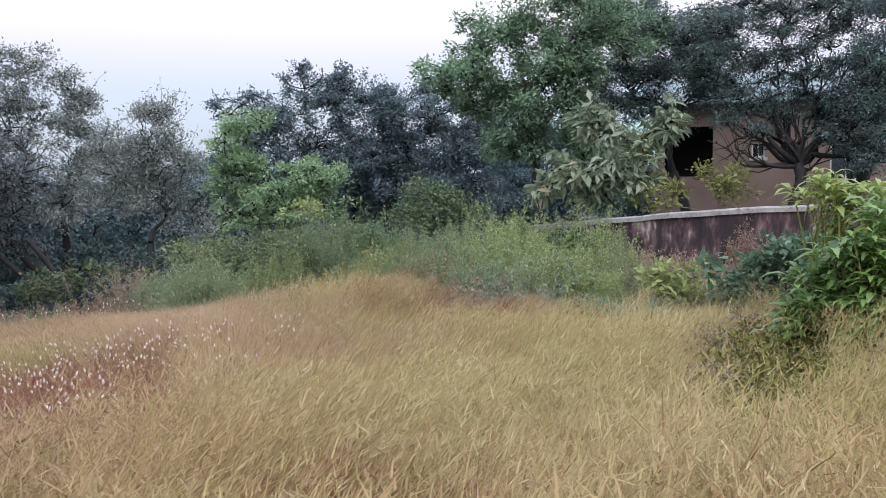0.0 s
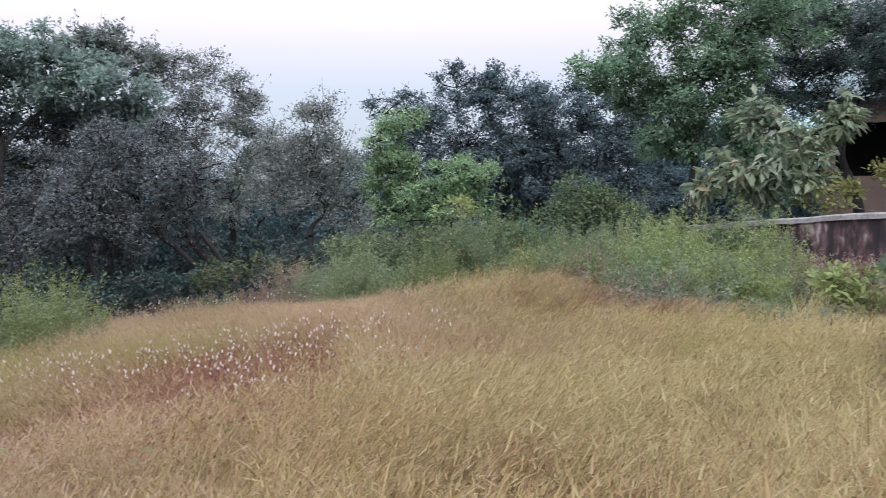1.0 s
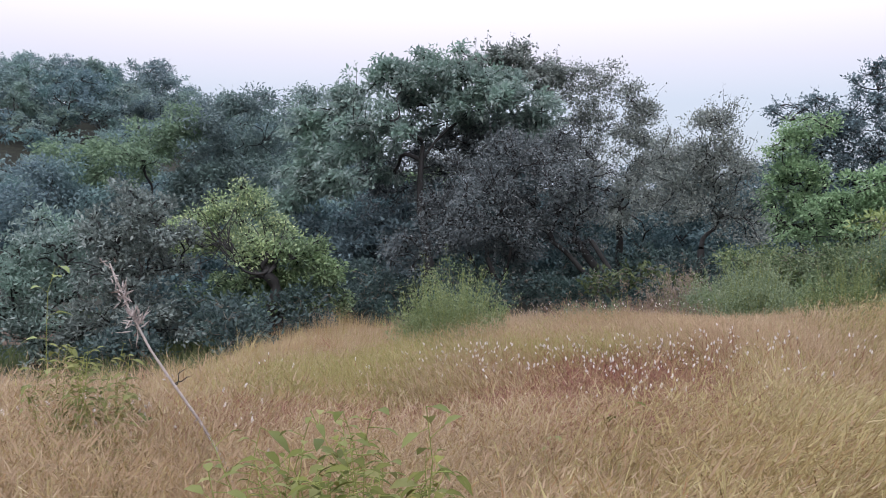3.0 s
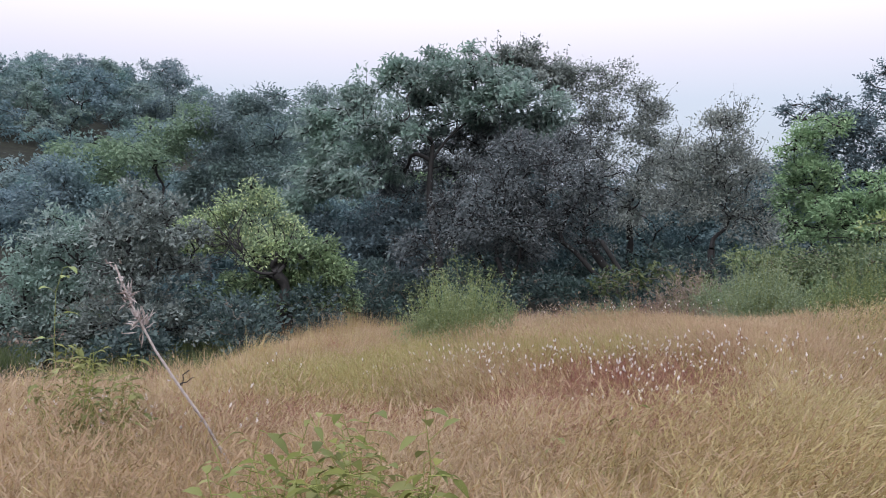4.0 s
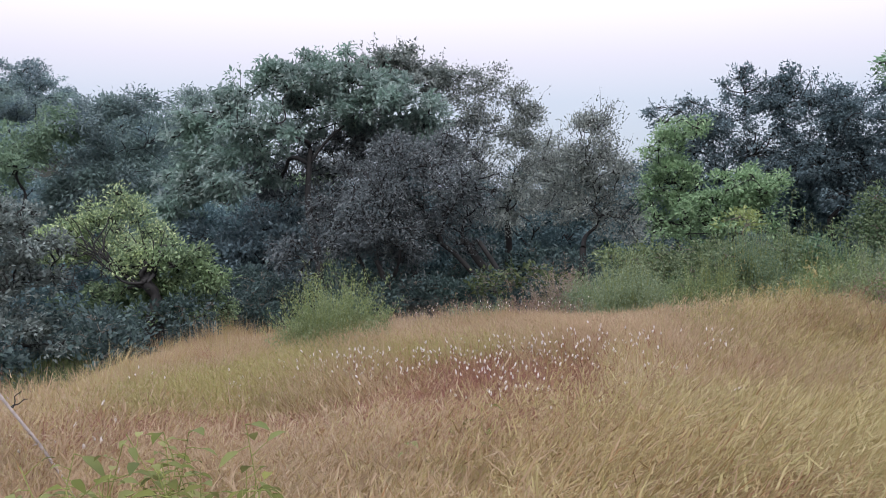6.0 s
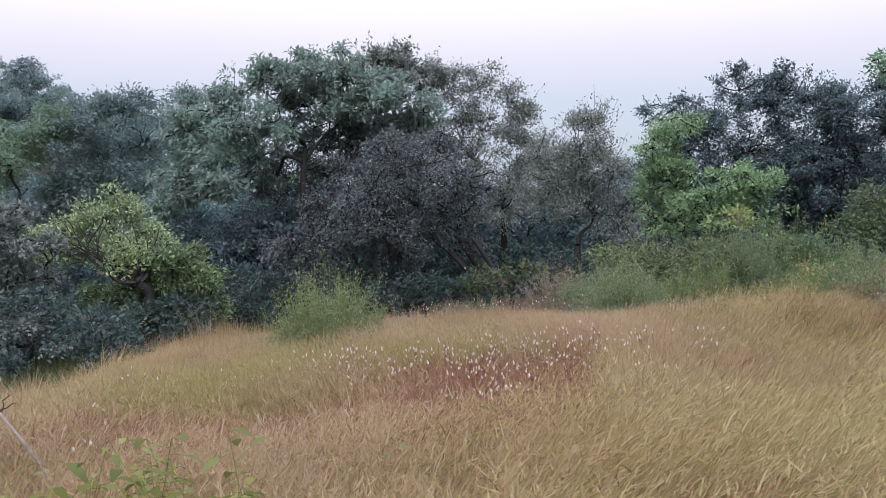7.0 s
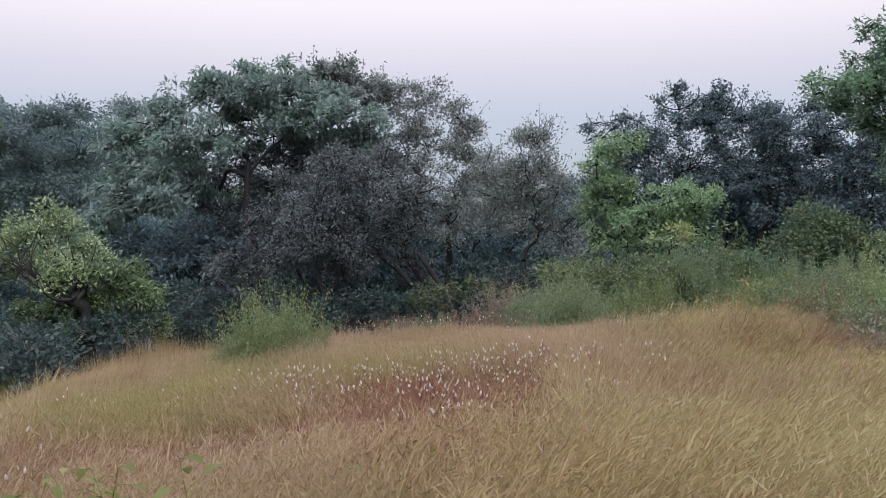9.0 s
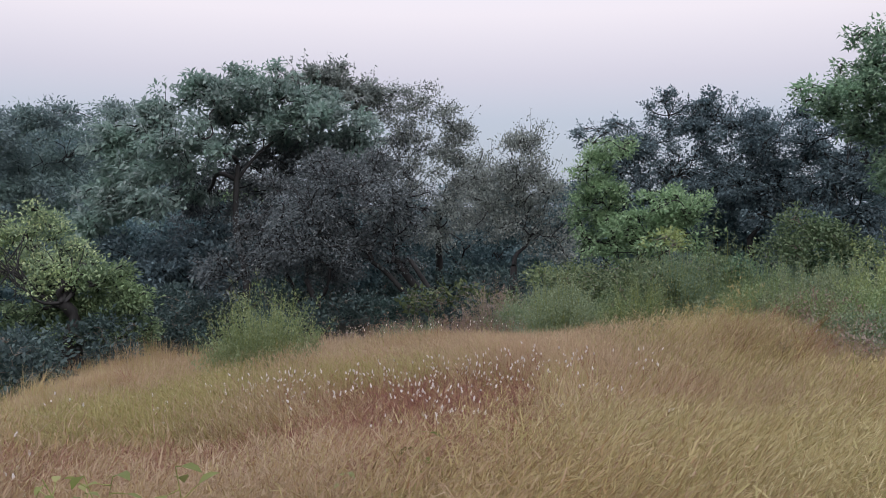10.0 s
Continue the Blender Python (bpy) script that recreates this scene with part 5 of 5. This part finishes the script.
    root = new("long_leaved_bush")
    root.location = (x, y, z)
    lob = np.array(lobes, float)
    share = lob[:, 3] * lob[:, 4]
    share = share / share.sum()
    paths, lp, ld = [], [], []
    for k, (a, b, c, rx, rz) in enumerate(lob):
        m = max(2, int(n / per * share[k]))
        v = unit(rng.normal(0, 1, (m, 3)) + [0, -0.3, 0.15]) * rng.uniform(0.35, 1, (m, 1)) ** 0.5
        tips = np.array([a, b, c]) + v * [rx, rx * 0.8, rz]
        tips[:, 2] = np.maximum(tips[:, 2], 0.15)
        for q in tips:
            foot = np.array([a * 0.4 + rng.normal(0, 0.08), b * 0.4 + rng.normal(0, 0.08), 0.0])
            paths.append((curve(foot, q, 6, wob=0.08, up=0.05), np.linspace(0.014, 0.005, 6)))
            out = unit(q - np.array([a, b, c - 0.4]))
            az = rng.uniform(0, 2 * np.pi) + np.arange(per) * 2.4
            dirs = np.stack([np.cos(az), np.sin(az), rng.uniform(-0.1, 0.7, per)], 1) + out * 0.7
            lp.append(q - out * (np.linspace(0, 0.16, per)[:, None]))
            ld.append(unit(dirs))
    co, tr = tubes(paths, 5)
    tagged(mesh_object("stalk", co, tr, GREEN_STEM, root), kind="stuff")
    p, d = np.concatenate(lp), np.concatenate(ld)
    ln = leaf * rng.uniform(0.65, 1.2, len(p))
    co, tr = long_leaf_mesh(p, d, ln, ln * 0.23, 0.6)
    mesh_object("foliage", co, tr, mat or LONG_LEAF, root)
    tagged(root, label, "bush")
    return root


# lone weed clump at the field's edge and the weed banks beyond
feathery_shrub("weed_clump", -7.0, 9.3, 0.68, 1.35, SHRUB, "lone feathery green weed clump in dry grass", n=420, leaf=0.03, per=90)
for x, y, rx, h, mat, n in ((-2.3, 15.6, 1.0, 1.5, SHRUB_GREY, 200), (-1.5, 15.2, 0.9, 1.35, SHRUB, 180), (-3.0, 15.9, 0.8, 1.3, SHRUB_GREY, 150), (-0.8, 15.0, 0.8, 1.3, SHRUB_GREY, 150), (0.9, 13.0, 0.9, 1.25, SHRUB, 190), (1.75, 13.4, 0.8, 1.25, SHRUB_GREY, 170), (2.1, 12.6, 0.6, 1.1, SHRUB, 120), (0.2, 14.0, 0.8, 1.2, SHRUB_GREY, 150),
                            (-4.75, 14.9, 0.75, 1.25, SHRUB_GREY, 170), (-5.4, 15.0, 0.6, 1.0, SHRUB_GREY, 110), (-4.1, 14.2, 0.6, 0.8, SHRUB_GREY, 110), (-3.3, 13.2, 0.6, 0.6, SHRUB, 90), (0.5, 11.6, 0.7, 0.75, SHRUB, 110), (1.3, 10.8, 0.7, 0.75, SHRUB, 120), (0.9, 12.1, 0.8, 0.95, SHRUB, 140), (-0.3, 12.7, 0.7, 0.8, SHRUB_GREY, 120), (1.9, 11.4, 0.6, 0.75, SHRUB_GREY, 100), (0.15, 10.5, 0.5, 0.55, SHRUB_GREY, 80), (-0.5, 11.7, 0.5, 0.6, SHRUB, 80), (-0.9, 13.6, 0.7, 0.8, SHRUB, 100)):
    feathery_shrub("weed_clump", x, y, rx, h, mat, "tall feathery grey-green weeds at the field's edge", n=n, per=84)
leafy_bush("bush", -0.3, 16.0, [(0, 0, 1.55, 0.6, 0.35), (0.45, 0, 1.2, 0.45, 0.45), (-0.45, 0, 1.2, 0.45, 0.45)], BANK, "leafy green bush among tall weeds", n=5200, leaf=0.075, spread=0.2)
leafy_bush("bush", -3.5, 15.2, [(0, 0, 1.1, 0.6, 0.35), (0.5, 0, 0.9, 0.5, 0.35), (-0.6, 0, 0.9, 0.5, 0.35)], BANK, "leafy green bush at the wood's edge", n=3600, leaf=0.075, spread=0.22)
leafy_bush("bush", -4.7, 15.6, [(0, 0, 1.0, 0.6, 0.35), (0.6, 0, 0.8, 0.5, 0.35)], BANK, "leafy green bush under the young trees", n=3000, leaf=0.075, spread=0.22)
leafy_bush("bush", -2.75, 13.6, [(0, 0, 0.8, 0.42, 0.28), (0.35, 0, 0.55, 0.3, 0.25), (-0.3, 0, 0.5, 0.3, 0.25)], BANK, "low leafy bush in dry grass", n=2000, leaf=0.07, spread=0.2)
leafy_bush("bush", -2.75, 15.0, [(0, 0, 1.55, 0.3, 0.22)], LIME, "yellowing leafy shoot above the weeds", n=150, leaf=0.1)
# undergrowth whose dark leaf colour holds the shade under the trees
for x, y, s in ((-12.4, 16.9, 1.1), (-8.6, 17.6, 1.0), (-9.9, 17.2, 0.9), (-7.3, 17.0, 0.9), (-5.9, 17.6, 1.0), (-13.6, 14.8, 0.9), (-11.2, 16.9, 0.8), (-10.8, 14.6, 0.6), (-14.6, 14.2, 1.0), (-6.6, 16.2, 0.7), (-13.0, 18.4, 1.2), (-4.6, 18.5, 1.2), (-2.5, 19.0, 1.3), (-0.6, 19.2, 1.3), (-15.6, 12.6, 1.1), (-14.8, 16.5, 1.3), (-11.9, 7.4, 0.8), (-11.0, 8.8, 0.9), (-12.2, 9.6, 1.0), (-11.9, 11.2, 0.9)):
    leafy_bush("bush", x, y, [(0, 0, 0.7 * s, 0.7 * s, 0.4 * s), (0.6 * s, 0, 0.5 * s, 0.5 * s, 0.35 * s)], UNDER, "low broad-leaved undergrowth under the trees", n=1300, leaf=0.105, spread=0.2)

for x, y, rx, h in ((2.6, 13.4, 0.45, 0.55), (3.1, 13.6, 0.4, 0.6), (2.9, 12.4, 0.5, 0.42), (3.7, 13.8, 0.4, 0.5), (4.3, 13.2, 0.45, 0.4), (2.4, 11.4, 0.45, 0.4), (2.9, 11.0, 0.5, 0.35), (3.7, 12.0, 0.55, 0.4), (4.6, 13.6, 0.3, 0.95), (2.34, 13.29, 0.4, 0.60), (2.70, 13.09, 0.4, 0.50), (3.19, 13.49, 0.4, 0.60), (3.66, 13.69, 0.4, 0.55), (2.35, 12.28, 0.4, 0.45), (3.57, 12.48, 0.4, 0.40)):
    feathery_shrub("dry_weed", x, y, rx, h, (DRY_WEED, PINK_WEED)[int(x * 10) % 2], "dry reddish weeds against the stained wall", n=100, leaf=0.045, stem=RED_STEM, per=36, category="weed")
for x, y, s in ((2.2, 7.0, 0.6), (2.05, 6.3, 0.6), (1.85, 5.7, 0.6), (1.65, 5.1, 0.6), (1.45, 4.5, 0.55), (1.25, 3.9, 0.5), (2.2, 5.9, 0.5), (2.05, 5.3, 0.5), (1.75, 6.4, 0.5), (1.5, 5.5, 0.45), (1.8, 4.7, 0.5), (2.2, 4.6, 0.5), (2.0, 4.1, 0.45), (1.7, 3.7, 0.45), (2.4, 5.0, 0.5)):
    leafy_bush("low_weed", x, y, [(0, 0, 0.3 * s, 0.6 * s, 0.25 * s), (0.4 * s, 0.2, 0.35 * s, 0.5 * s, 0.25 * s)], (WEED_LEAF, DRY_WEED, WEED_LEAF)[int(y * 10) % 3], "low tangle of small weeds beside the bush", n=900, leaf=0.05, spread=0.1, category="weed")

feathery_shrub("dry_weed", -6.1, 15.6, 0.7, 1.15, PINK_WEED, "pinkish seeding weeds at the field's edge", n=200, category="weed")
feathery_shrub("dry_weed", -6.6, 14.3, 0.8, 0.75, DRY_WEED, "low brown dried weeds at the field's edge", n=160, category="weed")
feathery_shrub("dry_weed", -7.6, 14.0, 0.7, 0.6, DRY_WEED, "low brown dried weeds at the field's edge", n=130, category="weed")
feathery_shrub("weed_clump", -3.7, 12.7, 0.7, 0.6, BLUE_WEED, "pale blue-grey low weeds in the grass", n=160)
feathery_shrub("weed_clump", -3.81, 12.21, 0.5, 1.25, SHRUB_GREY, "rounded grey-green weeds standing above the dry grass", n=300, leaf=0.03, per=80)
feathery_shrub("weed_clump", -2.46, 11.31, 0.4, 1.0, BANK, "low dark green weeds in the dry grass", n=220, leaf=0.03, per=70)
feathery_shrub("weed_clump", -2.40, 13.70, 0.5, 1.5, SHRUB_GREY, "tall feathery grey-green weeds above the dry grass", n=260, leaf=0.03, per=80)

# a ragged fringe of low weeds between grass and wood
fringe = np.random.default_rng(31)
for x in np.arange(-8.6, 3.2, 0.36):
    k = np.clip((x + 1.2) / 1.6, 0, 1)
    y = 13.9 - 4.1 * k * k * (3 - 2 * k) - 0.75 * max(x - 0.6, 0) + 0.6 * math.sin(x * 0.8) + 0.1 * min(x, 0) + fringe.uniform(-0.6, 0.9)
    mat, label = ((SHRUB, "low green weeds fringing the dry field"), (SHRUB_GREY, "low grey-green weeds fringing the dry field"), (PALE_STRAW, "pale straw tussock fringing the dry field"), (SHRUB_GREY, "low grey-green weeds fringing the dry field"),
                  (DRY_WEED, "low brown dried weeds fringing the field"), (PINK_WEED, "pinkish seeding weeds fringing the field"), (BLUE_WEED, "pale blue-grey weeds fringing the field"))[int(fringe.choice([0, 1, 2, 3, 4, 5, 6]) if x > -5.4 else fringe.choice([1, 4, 4, 5]))]
    feathery_shrub("low_weed", float(x), float(y), fringe.uniform(0.35, 0.65), fringe.uniform(0.35, 0.8), mat, label, n=70, per=44, category="weed")

# added dark bushes that stand in for the shade on the wood's floor
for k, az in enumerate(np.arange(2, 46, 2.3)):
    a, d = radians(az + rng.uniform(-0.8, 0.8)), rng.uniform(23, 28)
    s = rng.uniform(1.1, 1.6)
    leafy_bush("bush", -math.sin(a) * d, math.cos(a) * d, [(0, 0, 0.6 * s, 0.8 * s, 0.5 * s), (0.7 * s, 0, 0.4 * s, 0.6 * s, 0.4 * s)], UNDER, "dark filler undergrowth for the shade among the trunks", n=700, leaf=0.17, spread=0.25)

# leafy heaps in the bank of weeds, and added shade-coloured growth behind the low trees
for x, y, z, w, hh in ((-2.22, 15.79, 0.18, 0.64, 0.36), (-2.98, 15.26, 0.03, 0.43, 0.29), (-0.30, 15.92, 0.37, 0.59, 0.38), (1.65, 12.80, 0.20, 0.26, 0.21), (-3.05, 13.23, -0.27, 0.34, 0.20), (-1.35, 15.49, 0.14, 0.47, 0.31), (0.90, 14.81, 0.27, 0.40, 0.28)):
    up = z - float(ground_z(x, y))
    leafy_bush("bush", x, y, [(0, 0, up, w, hh), (0.5 * w, 0.1, up - 0.6 * hh, 0.7 * w, 0.8 * hh), (-0.5 * w, 0, up - 0.7 * hh, 0.7 * w, 0.8 * hh)], VINE if z > -0.02 and x > -1.5 and x < 0 else BANK, "leafy green bush in the bank of weeds", n=2300, leaf=0.075, spread=0.13, per=12, droop=0.2)
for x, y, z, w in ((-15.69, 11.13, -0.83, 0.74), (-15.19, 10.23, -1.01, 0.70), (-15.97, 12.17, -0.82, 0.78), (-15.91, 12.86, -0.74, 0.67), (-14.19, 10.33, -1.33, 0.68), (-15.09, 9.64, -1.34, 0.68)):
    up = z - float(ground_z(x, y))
    leafy_bush("bush", x, y, [(0, 0, up, w, 0.45), (0.4, 0, up - 0.5, w, 0.45)], DEEP, "added shade-coloured growth behind the low trees", n=1200, leaf=0.14, spread=0.2)

# broad pale-leaved plants in the shade of the wood's edge
for x, y, z, w in ((-7.97, 15.93, -0.53, 0.50), (-7.81, 16.48, -0.52, 0.45), (-6.81, 16.37, -0.50, 0.50), (-6.65, 16.92, -0.61, 0.40)):
    up = z - float(ground_z(x, y))
    leafy_bush("bush", x, y, [(0, 0, up, w, 0.16), (0.3 * w, 0, up - 0.25, 0.8 * w, 0.15)], LOW_GREEN, "broad-leaved plant in the wood's shade", n=80, leaf=0.13, spread=0.13, per=6, aspect=0.55)

# bushes before the wall
long_leaf_bush(2.75, 6.0, [(0.1, 0, 0.75, 0.55, 0.42), (-0.2, 0.1, 0.58, 0.42, 0.3), (-0.25, 0.3, 0.38, 0.38, 0.26), (0, -0.3, 0.32, 0.45, 0.22), (0.45, 0.1, 1.0, 0.6, 0.5), (0.2, -0.3, 0.5, 0.6, 0.35), (0.75, 0.2, 1.35, 0.5, 0.35)], "bush with long glossy arching green leaves", 4400, 0.22)
long_leaf_bush(3.0, 7.2, [(0, 0, 1.35, 0.32, 0.25), (0.3, 0, 1.2, 0.35, 0.28)], "young yellow-green shoots with long leaves", 330, 0.26, LONG_YELLOW)
leafy_bush("vine_bush", 3.06, 8.60, [(0.2, 0, 0.7, 0.38, 0.2), (-0.3, 0, 0.48, 0.3, 0.26), (0.45, 0, 0.62, 0.35, 0.28), (0.0, -0.1, 0.3, 0.42, 0.25)], VINE, "dark broad-leaved creeper heaped before the wall", n=3000, leaf=0.095, aspect=0.7, spread=0.1)
leafy_bush("bush", 2.37, 9.49, [(0, 0, 0.5, 0.24, 0.1), (0.05, 0, 0.3, 0.22, 0.1), (0.35, -0.3, 0.18, 0.28, 0.12)], LIME, "small lime-green leafy plant in front of the wall", n=520, leaf=0.1)
leafy_bush("bush", 4.9, 15.9, [(0, 0, 1.55, 0.8, 0.35), (-1.0, 0.3, 1.45, 0.5, 0.3)], BROAD, "light green shrub showing over the wall", n=1200, leaf=0.12)


# flowering weeds: thin stems with pale spikes
def flowering_weed(kind):
    root = new("flowering_weed")
    heads = 2 + kind % 3
    for k in range(heads):
        h = rng.uniform(0.3, 0.56)
        tip = np.array([rng.normal(0, 0.09), rng.normal(0, 0.09), h])
        c = curve((0, 0, -0.03), tip, 5, wob=0.06)
        co, tr = tubes([(c, np.linspace(0.004, 0.002, 5))], 3)
        mesh_object("stem", co, tr, RED_STEM, root)
        ln, w = rng.uniform(0.02, 0.04), rng.uniform(0.0055, 0.009)
        ax = unit((c[-1] - c[-2])[None])[0]
        s = np.linspace(0, 1, 6)
        prof = np.array([0.35, 0.9, 1.0, 0.8, 0.45, 0.05])
        co, tr = tubes([(tip + ax * (s * ln)[:, None], prof * w)], 6)
        co = co + rng.normal(0, 0.0016, co.shape)
        mesh_object("flower_spike", co, tr, FLOWER, root, "pale pinkish-white flower spike")
    tagged(root, "wild weed with small white-pink flower spikes", "flower", group="flowering weeds")
    return root


def flowers():
    kinds = [flowering_weed(k) for k in range(6)]
    first = set()
    spots = []
    for cx, cy, n, sx, sy, turn in ((-3.8, 7.6, 46, 0.6, 0.35, 0.1), (-5.0, 6.7, 36, 0.42, 0.28, -0.5), (-2.6, 7.6, 24, 0.45, 0.5, 0), (-3.1, 6.3, 30, 0.5, 0.6, 0.4), (-4.68, 2.82, 16, 0.35, 0.25, 0.5), (-4.2, 3.3, 5, 0.5, 0.4, 0.2), (-6.6, 13.6, 26, 0.8, 0.5, 0.1), (-1.9, 6.3, 5, 0.6, 0.6, 0), (-6.1, 6.2, 7, 0.5, 0.3, -0.5)):
        for _ in range(n):
            a, b = rng.normal(0, sx), rng.normal(0, sy)
            spots.append((cx + a * math.cos(turn) - b * math.sin(turn), cy + a * math.sin(turn) + b * math.cos(turn)))
    for i, (x, y) in enumerate(spots):
        m = pose(x, y, float(ground_z(x, y)), 0, 0, rng.uniform(0, 360))
        k = kinds[i % 6]
        if k in first:
            copy_thing(k, m)
        else:
            k.matrix_basis = m
            first.add(k)


flowers()


# single plants close to the camera
def dead_stalk(x, y, tip, label):
    z = float(ground_z(x, y))
    root = new("dead_stalk")
    root.location = (x, y, z)
    tip = np.array(tip) - [x, y, z]
    c = curve((0, 0, -0.03), tip, 8, wob=0.02)
    co, tr = tubes([(c, np.linspace(0.0105, 0.0045, 8))], 6)
    mesh_object("stem", co, tr, DRY_STEM, root)
    lp, ld = [], []
    for k, m, ln in ((0.99, 5, 0.045), (0.95, 8, 0.055), (0.905, 22, 0.07), (0.88, 12, 0.07), (0.815, 24, 0.08), (0.79, 12, 0.1), (0.6, 4, 0.05), (0.45, 3, 0.05)):
        q = np.array([np.interp(k, np.linspace(0, 1, 8), c[:, i]) for i in range(3)])
        lp.append(q + rng.normal(0, 0.014, (m, 3)))
        ld.append(unit(rng.normal(0, 0.75, (m, 3)) + unit(c[-1] - c[0]) * 0.7) * ln * rng.uniform(0.5, 1.1, (m, 1)))
    p, d = np.concatenate(lp), np.concatenate(ld)
    ln = np.linalg.norm(d, axis=1)
    co, tr = leaf_mesh(p, unit(d), unit(rng.normal(0, 1, p.shape)), ln, np.full(len(p), 0.008))
    tagged(mesh_object("dry_bract_tuft", co, tr, DRY_STEM, root), kind="stuff")
    q = c[4]
    co, tr = tubes([(curve(q, q + [0.06, 0.05, 0.035], 5, wob=0.2), np.linspace(0.0035, 0.0015, 5)), (curve(q, q + [0.03, 0.04, 0.07], 5, wob=0.2), np.linspace(0.004, 0.002, 5))], 4)
    mesh_object("broken_twig", co, tr, BARK, root, "dark broken side twig")
    tagged(root, label, "stalk")


dead_stalk(-3.53, 2.92, (-3.88, 2.40, 0.97), "leaning dead grey stalk with dry bracts")
dead_stalk(-5.1, 2.35, (-5.5, 2.3, 0.62), "short dead twiggy stalk in dry grass")


def broad_weed(x, y, h, n, leaf, label, mat=None):
    z = float(ground_z(x, y))
    root = new("broad_leaved_weed")
    root.location = (x, y, z)
    sway = 0.05 if n < 20 else 0.1
    canes = []
    for k in range(1 if n < 20 else 4):
        tip = (rng.normal(0, sway), rng.normal(0, sway), h * (1 if k == 0 else rng.uniform(0.72, 0.98)))
        canes.append(curve((rng.normal(0, 0.01), rng.normal(0, 0.01), -0.02), tip, 6, wob=0.08))
    stems = [(c, np.linspace(0.004, 0.0015, 6)) for c in canes]
    lp, ld = [], []
    for k in range(n):
        c = canes[k % len(canes)]
        s = 1 - 0.6 * (k / n)
        q = np.array([np.interp(s, np.linspace(0, 1, 6), c[:, i]) for i in range(3)])
        a = k * 2.4 + rng.normal(0, 0.4)
        d = unit(np.array([[math.cos(a), math.sin(a), rng.uniform(-0.25, 0.75)]]))[0]
        e = q + d * rng.uniform(0.015, 0.06)
        stems.append((curve(q, e, 3, wob=0.05), np.linspace(0.0018, 0.001, 3)))
        lp.append(e)
        ld.append(d)
    co, tr = tubes(stems, 4)
    tagged(mesh_object("stalk", co, tr, GREEN_STEM, root), kind="stuff")
    ln = leaf * rng.uniform(0.6, 1.2, n)
    co, tr = long_leaf_mesh(np.array(lp), np.array(ld), ln, ln * 0.48, rng.uniform(0.3, 0.7))
    mesh_object("foliage", co, tr, mat or WEED_LEAF, root)
    tagged(root, label, "weed")


leafy_weed = "leafy dull green weed in dry grass"
for x, y, h, n, leaf, mat, label in (
        (-1.78, 2.05, 0.84, 16, 0.0936, BROAD, "single broad-leaved green weed in dry grass"),
        (-1.88, 1.97, 0.80, 72, 0.057, None, leafy_weed), (-1.95, 1.83, 0.85, 78, 0.060, BROAD, leafy_weed), (-1.75, 1.77, 0.74, 86, 0.057, None, leafy_weed), (-2.13, 1.71, 0.78, 49, 0.068, BROAD, leafy_weed), (-1.63, 1.87, 0.67, 72, 0.053, None, leafy_weed), (-1.83, 1.63, 0.69, 78, 0.057, BROAD, leafy_weed),
        (-2.05, 1.95, 0.74, 57, 0.054, None, leafy_weed), (-2.25, 1.60, 0.74, 43, 0.068, BROAD, leafy_weed), (-1.98, 1.67, 0.67, 72, 0.056, None, leafy_weed),
        (-1.81, 1.89, 0.78, 41, 0.055, BROAD, leafy_weed), (-1.91, 1.73, 0.76, 41, 0.060, None, leafy_weed), (-1.69, 1.69, 0.69, 41, 0.055, BROAD, leafy_weed), (-2.01, 1.81, 0.83, 35, 0.060, BROAD, leafy_weed), (-1.77, 1.97, 0.71, 38, 0.050, None, leafy_weed),
        (-2.13, 3.95, 0.58, 5, 0.10, WEED_LEAF, "upright light green broad leaf in grass"), (-2.35, 3.85, 0.42, 7, 0.07, LIME, "light green broad-leaved weed in grass"), (-2.45, 4.4, 0.4, 6, 0.07, LIME, "light green broad-leaved weed in grass"),
        (-4.36, 2.56, 0.88, 80, 0.065, BROAD, "bushy green weed at the field's brow"), (-4.26, 2.66, 0.86, 80, 0.065, BROAD, "bushy green weed at the field's brow"), (-4.46, 2.48, 0.86, 80, 0.065, BROAD, "bushy green weed at the field's brow"), (-4.34, 2.44, 0.85, 80, 0.065, BROAD, "bushy green weed at the field's brow"), (-4.40, 2.70, 0.86, 80, 0.065, BROAD, "bushy green weed at the field's brow"), (-5.42, 2.9, 1.32, 6, 0.10, LIME, "tall yellow-stemmed weed with drooping top leaves"),
        (-0.02, 7.2, 0.66, 4, 0.06, RUST, "dark dried seed stem in pale grass"), (0.26, 6.8, 0.64, 4, 0.06, RUST, "dark dried seed stem in pale grass")):
    broad_weed(x, y, h, n, leaf, label, mat)


def mast():
    root = new("lattice_mast")
    root.location = (-159.0, 254.0, -12)
    for sx, sy in ((-1, -1), (1, -1), (-1, 1), (1, 1)):
        co, tr = tubes([(np.array([(sx * 1.6, sy * 1.6, 0), (sx * 0.2, sy * 0.2, 44)]), np.array([0.12, 0.08]))], 4)
        mesh_object("leg", co, tr, STEEL, root)
    braces = []
    for k in range(14):
        z0, z1 = k * 3.1, (k + 1) * 3.1
        w0, w1 = 1.6 - 1.4 * z0 / 44, 1.6 - 1.4 * z1 / 44
        for a, b in (((-w0, -w0, z0), (w1, -w1, z1)), ((w0, -w0, z0), (-w1, -w1, z1))):
            braces.append((np.array([a, b]), np.array([0.06, 0.06])))
    co, tr = tubes(braces, 3)
    mesh_object("bracing", co, tr, STEEL, root)
    tagged(root, "slender pale lattice mast far behind the trees", "mast")


mast()
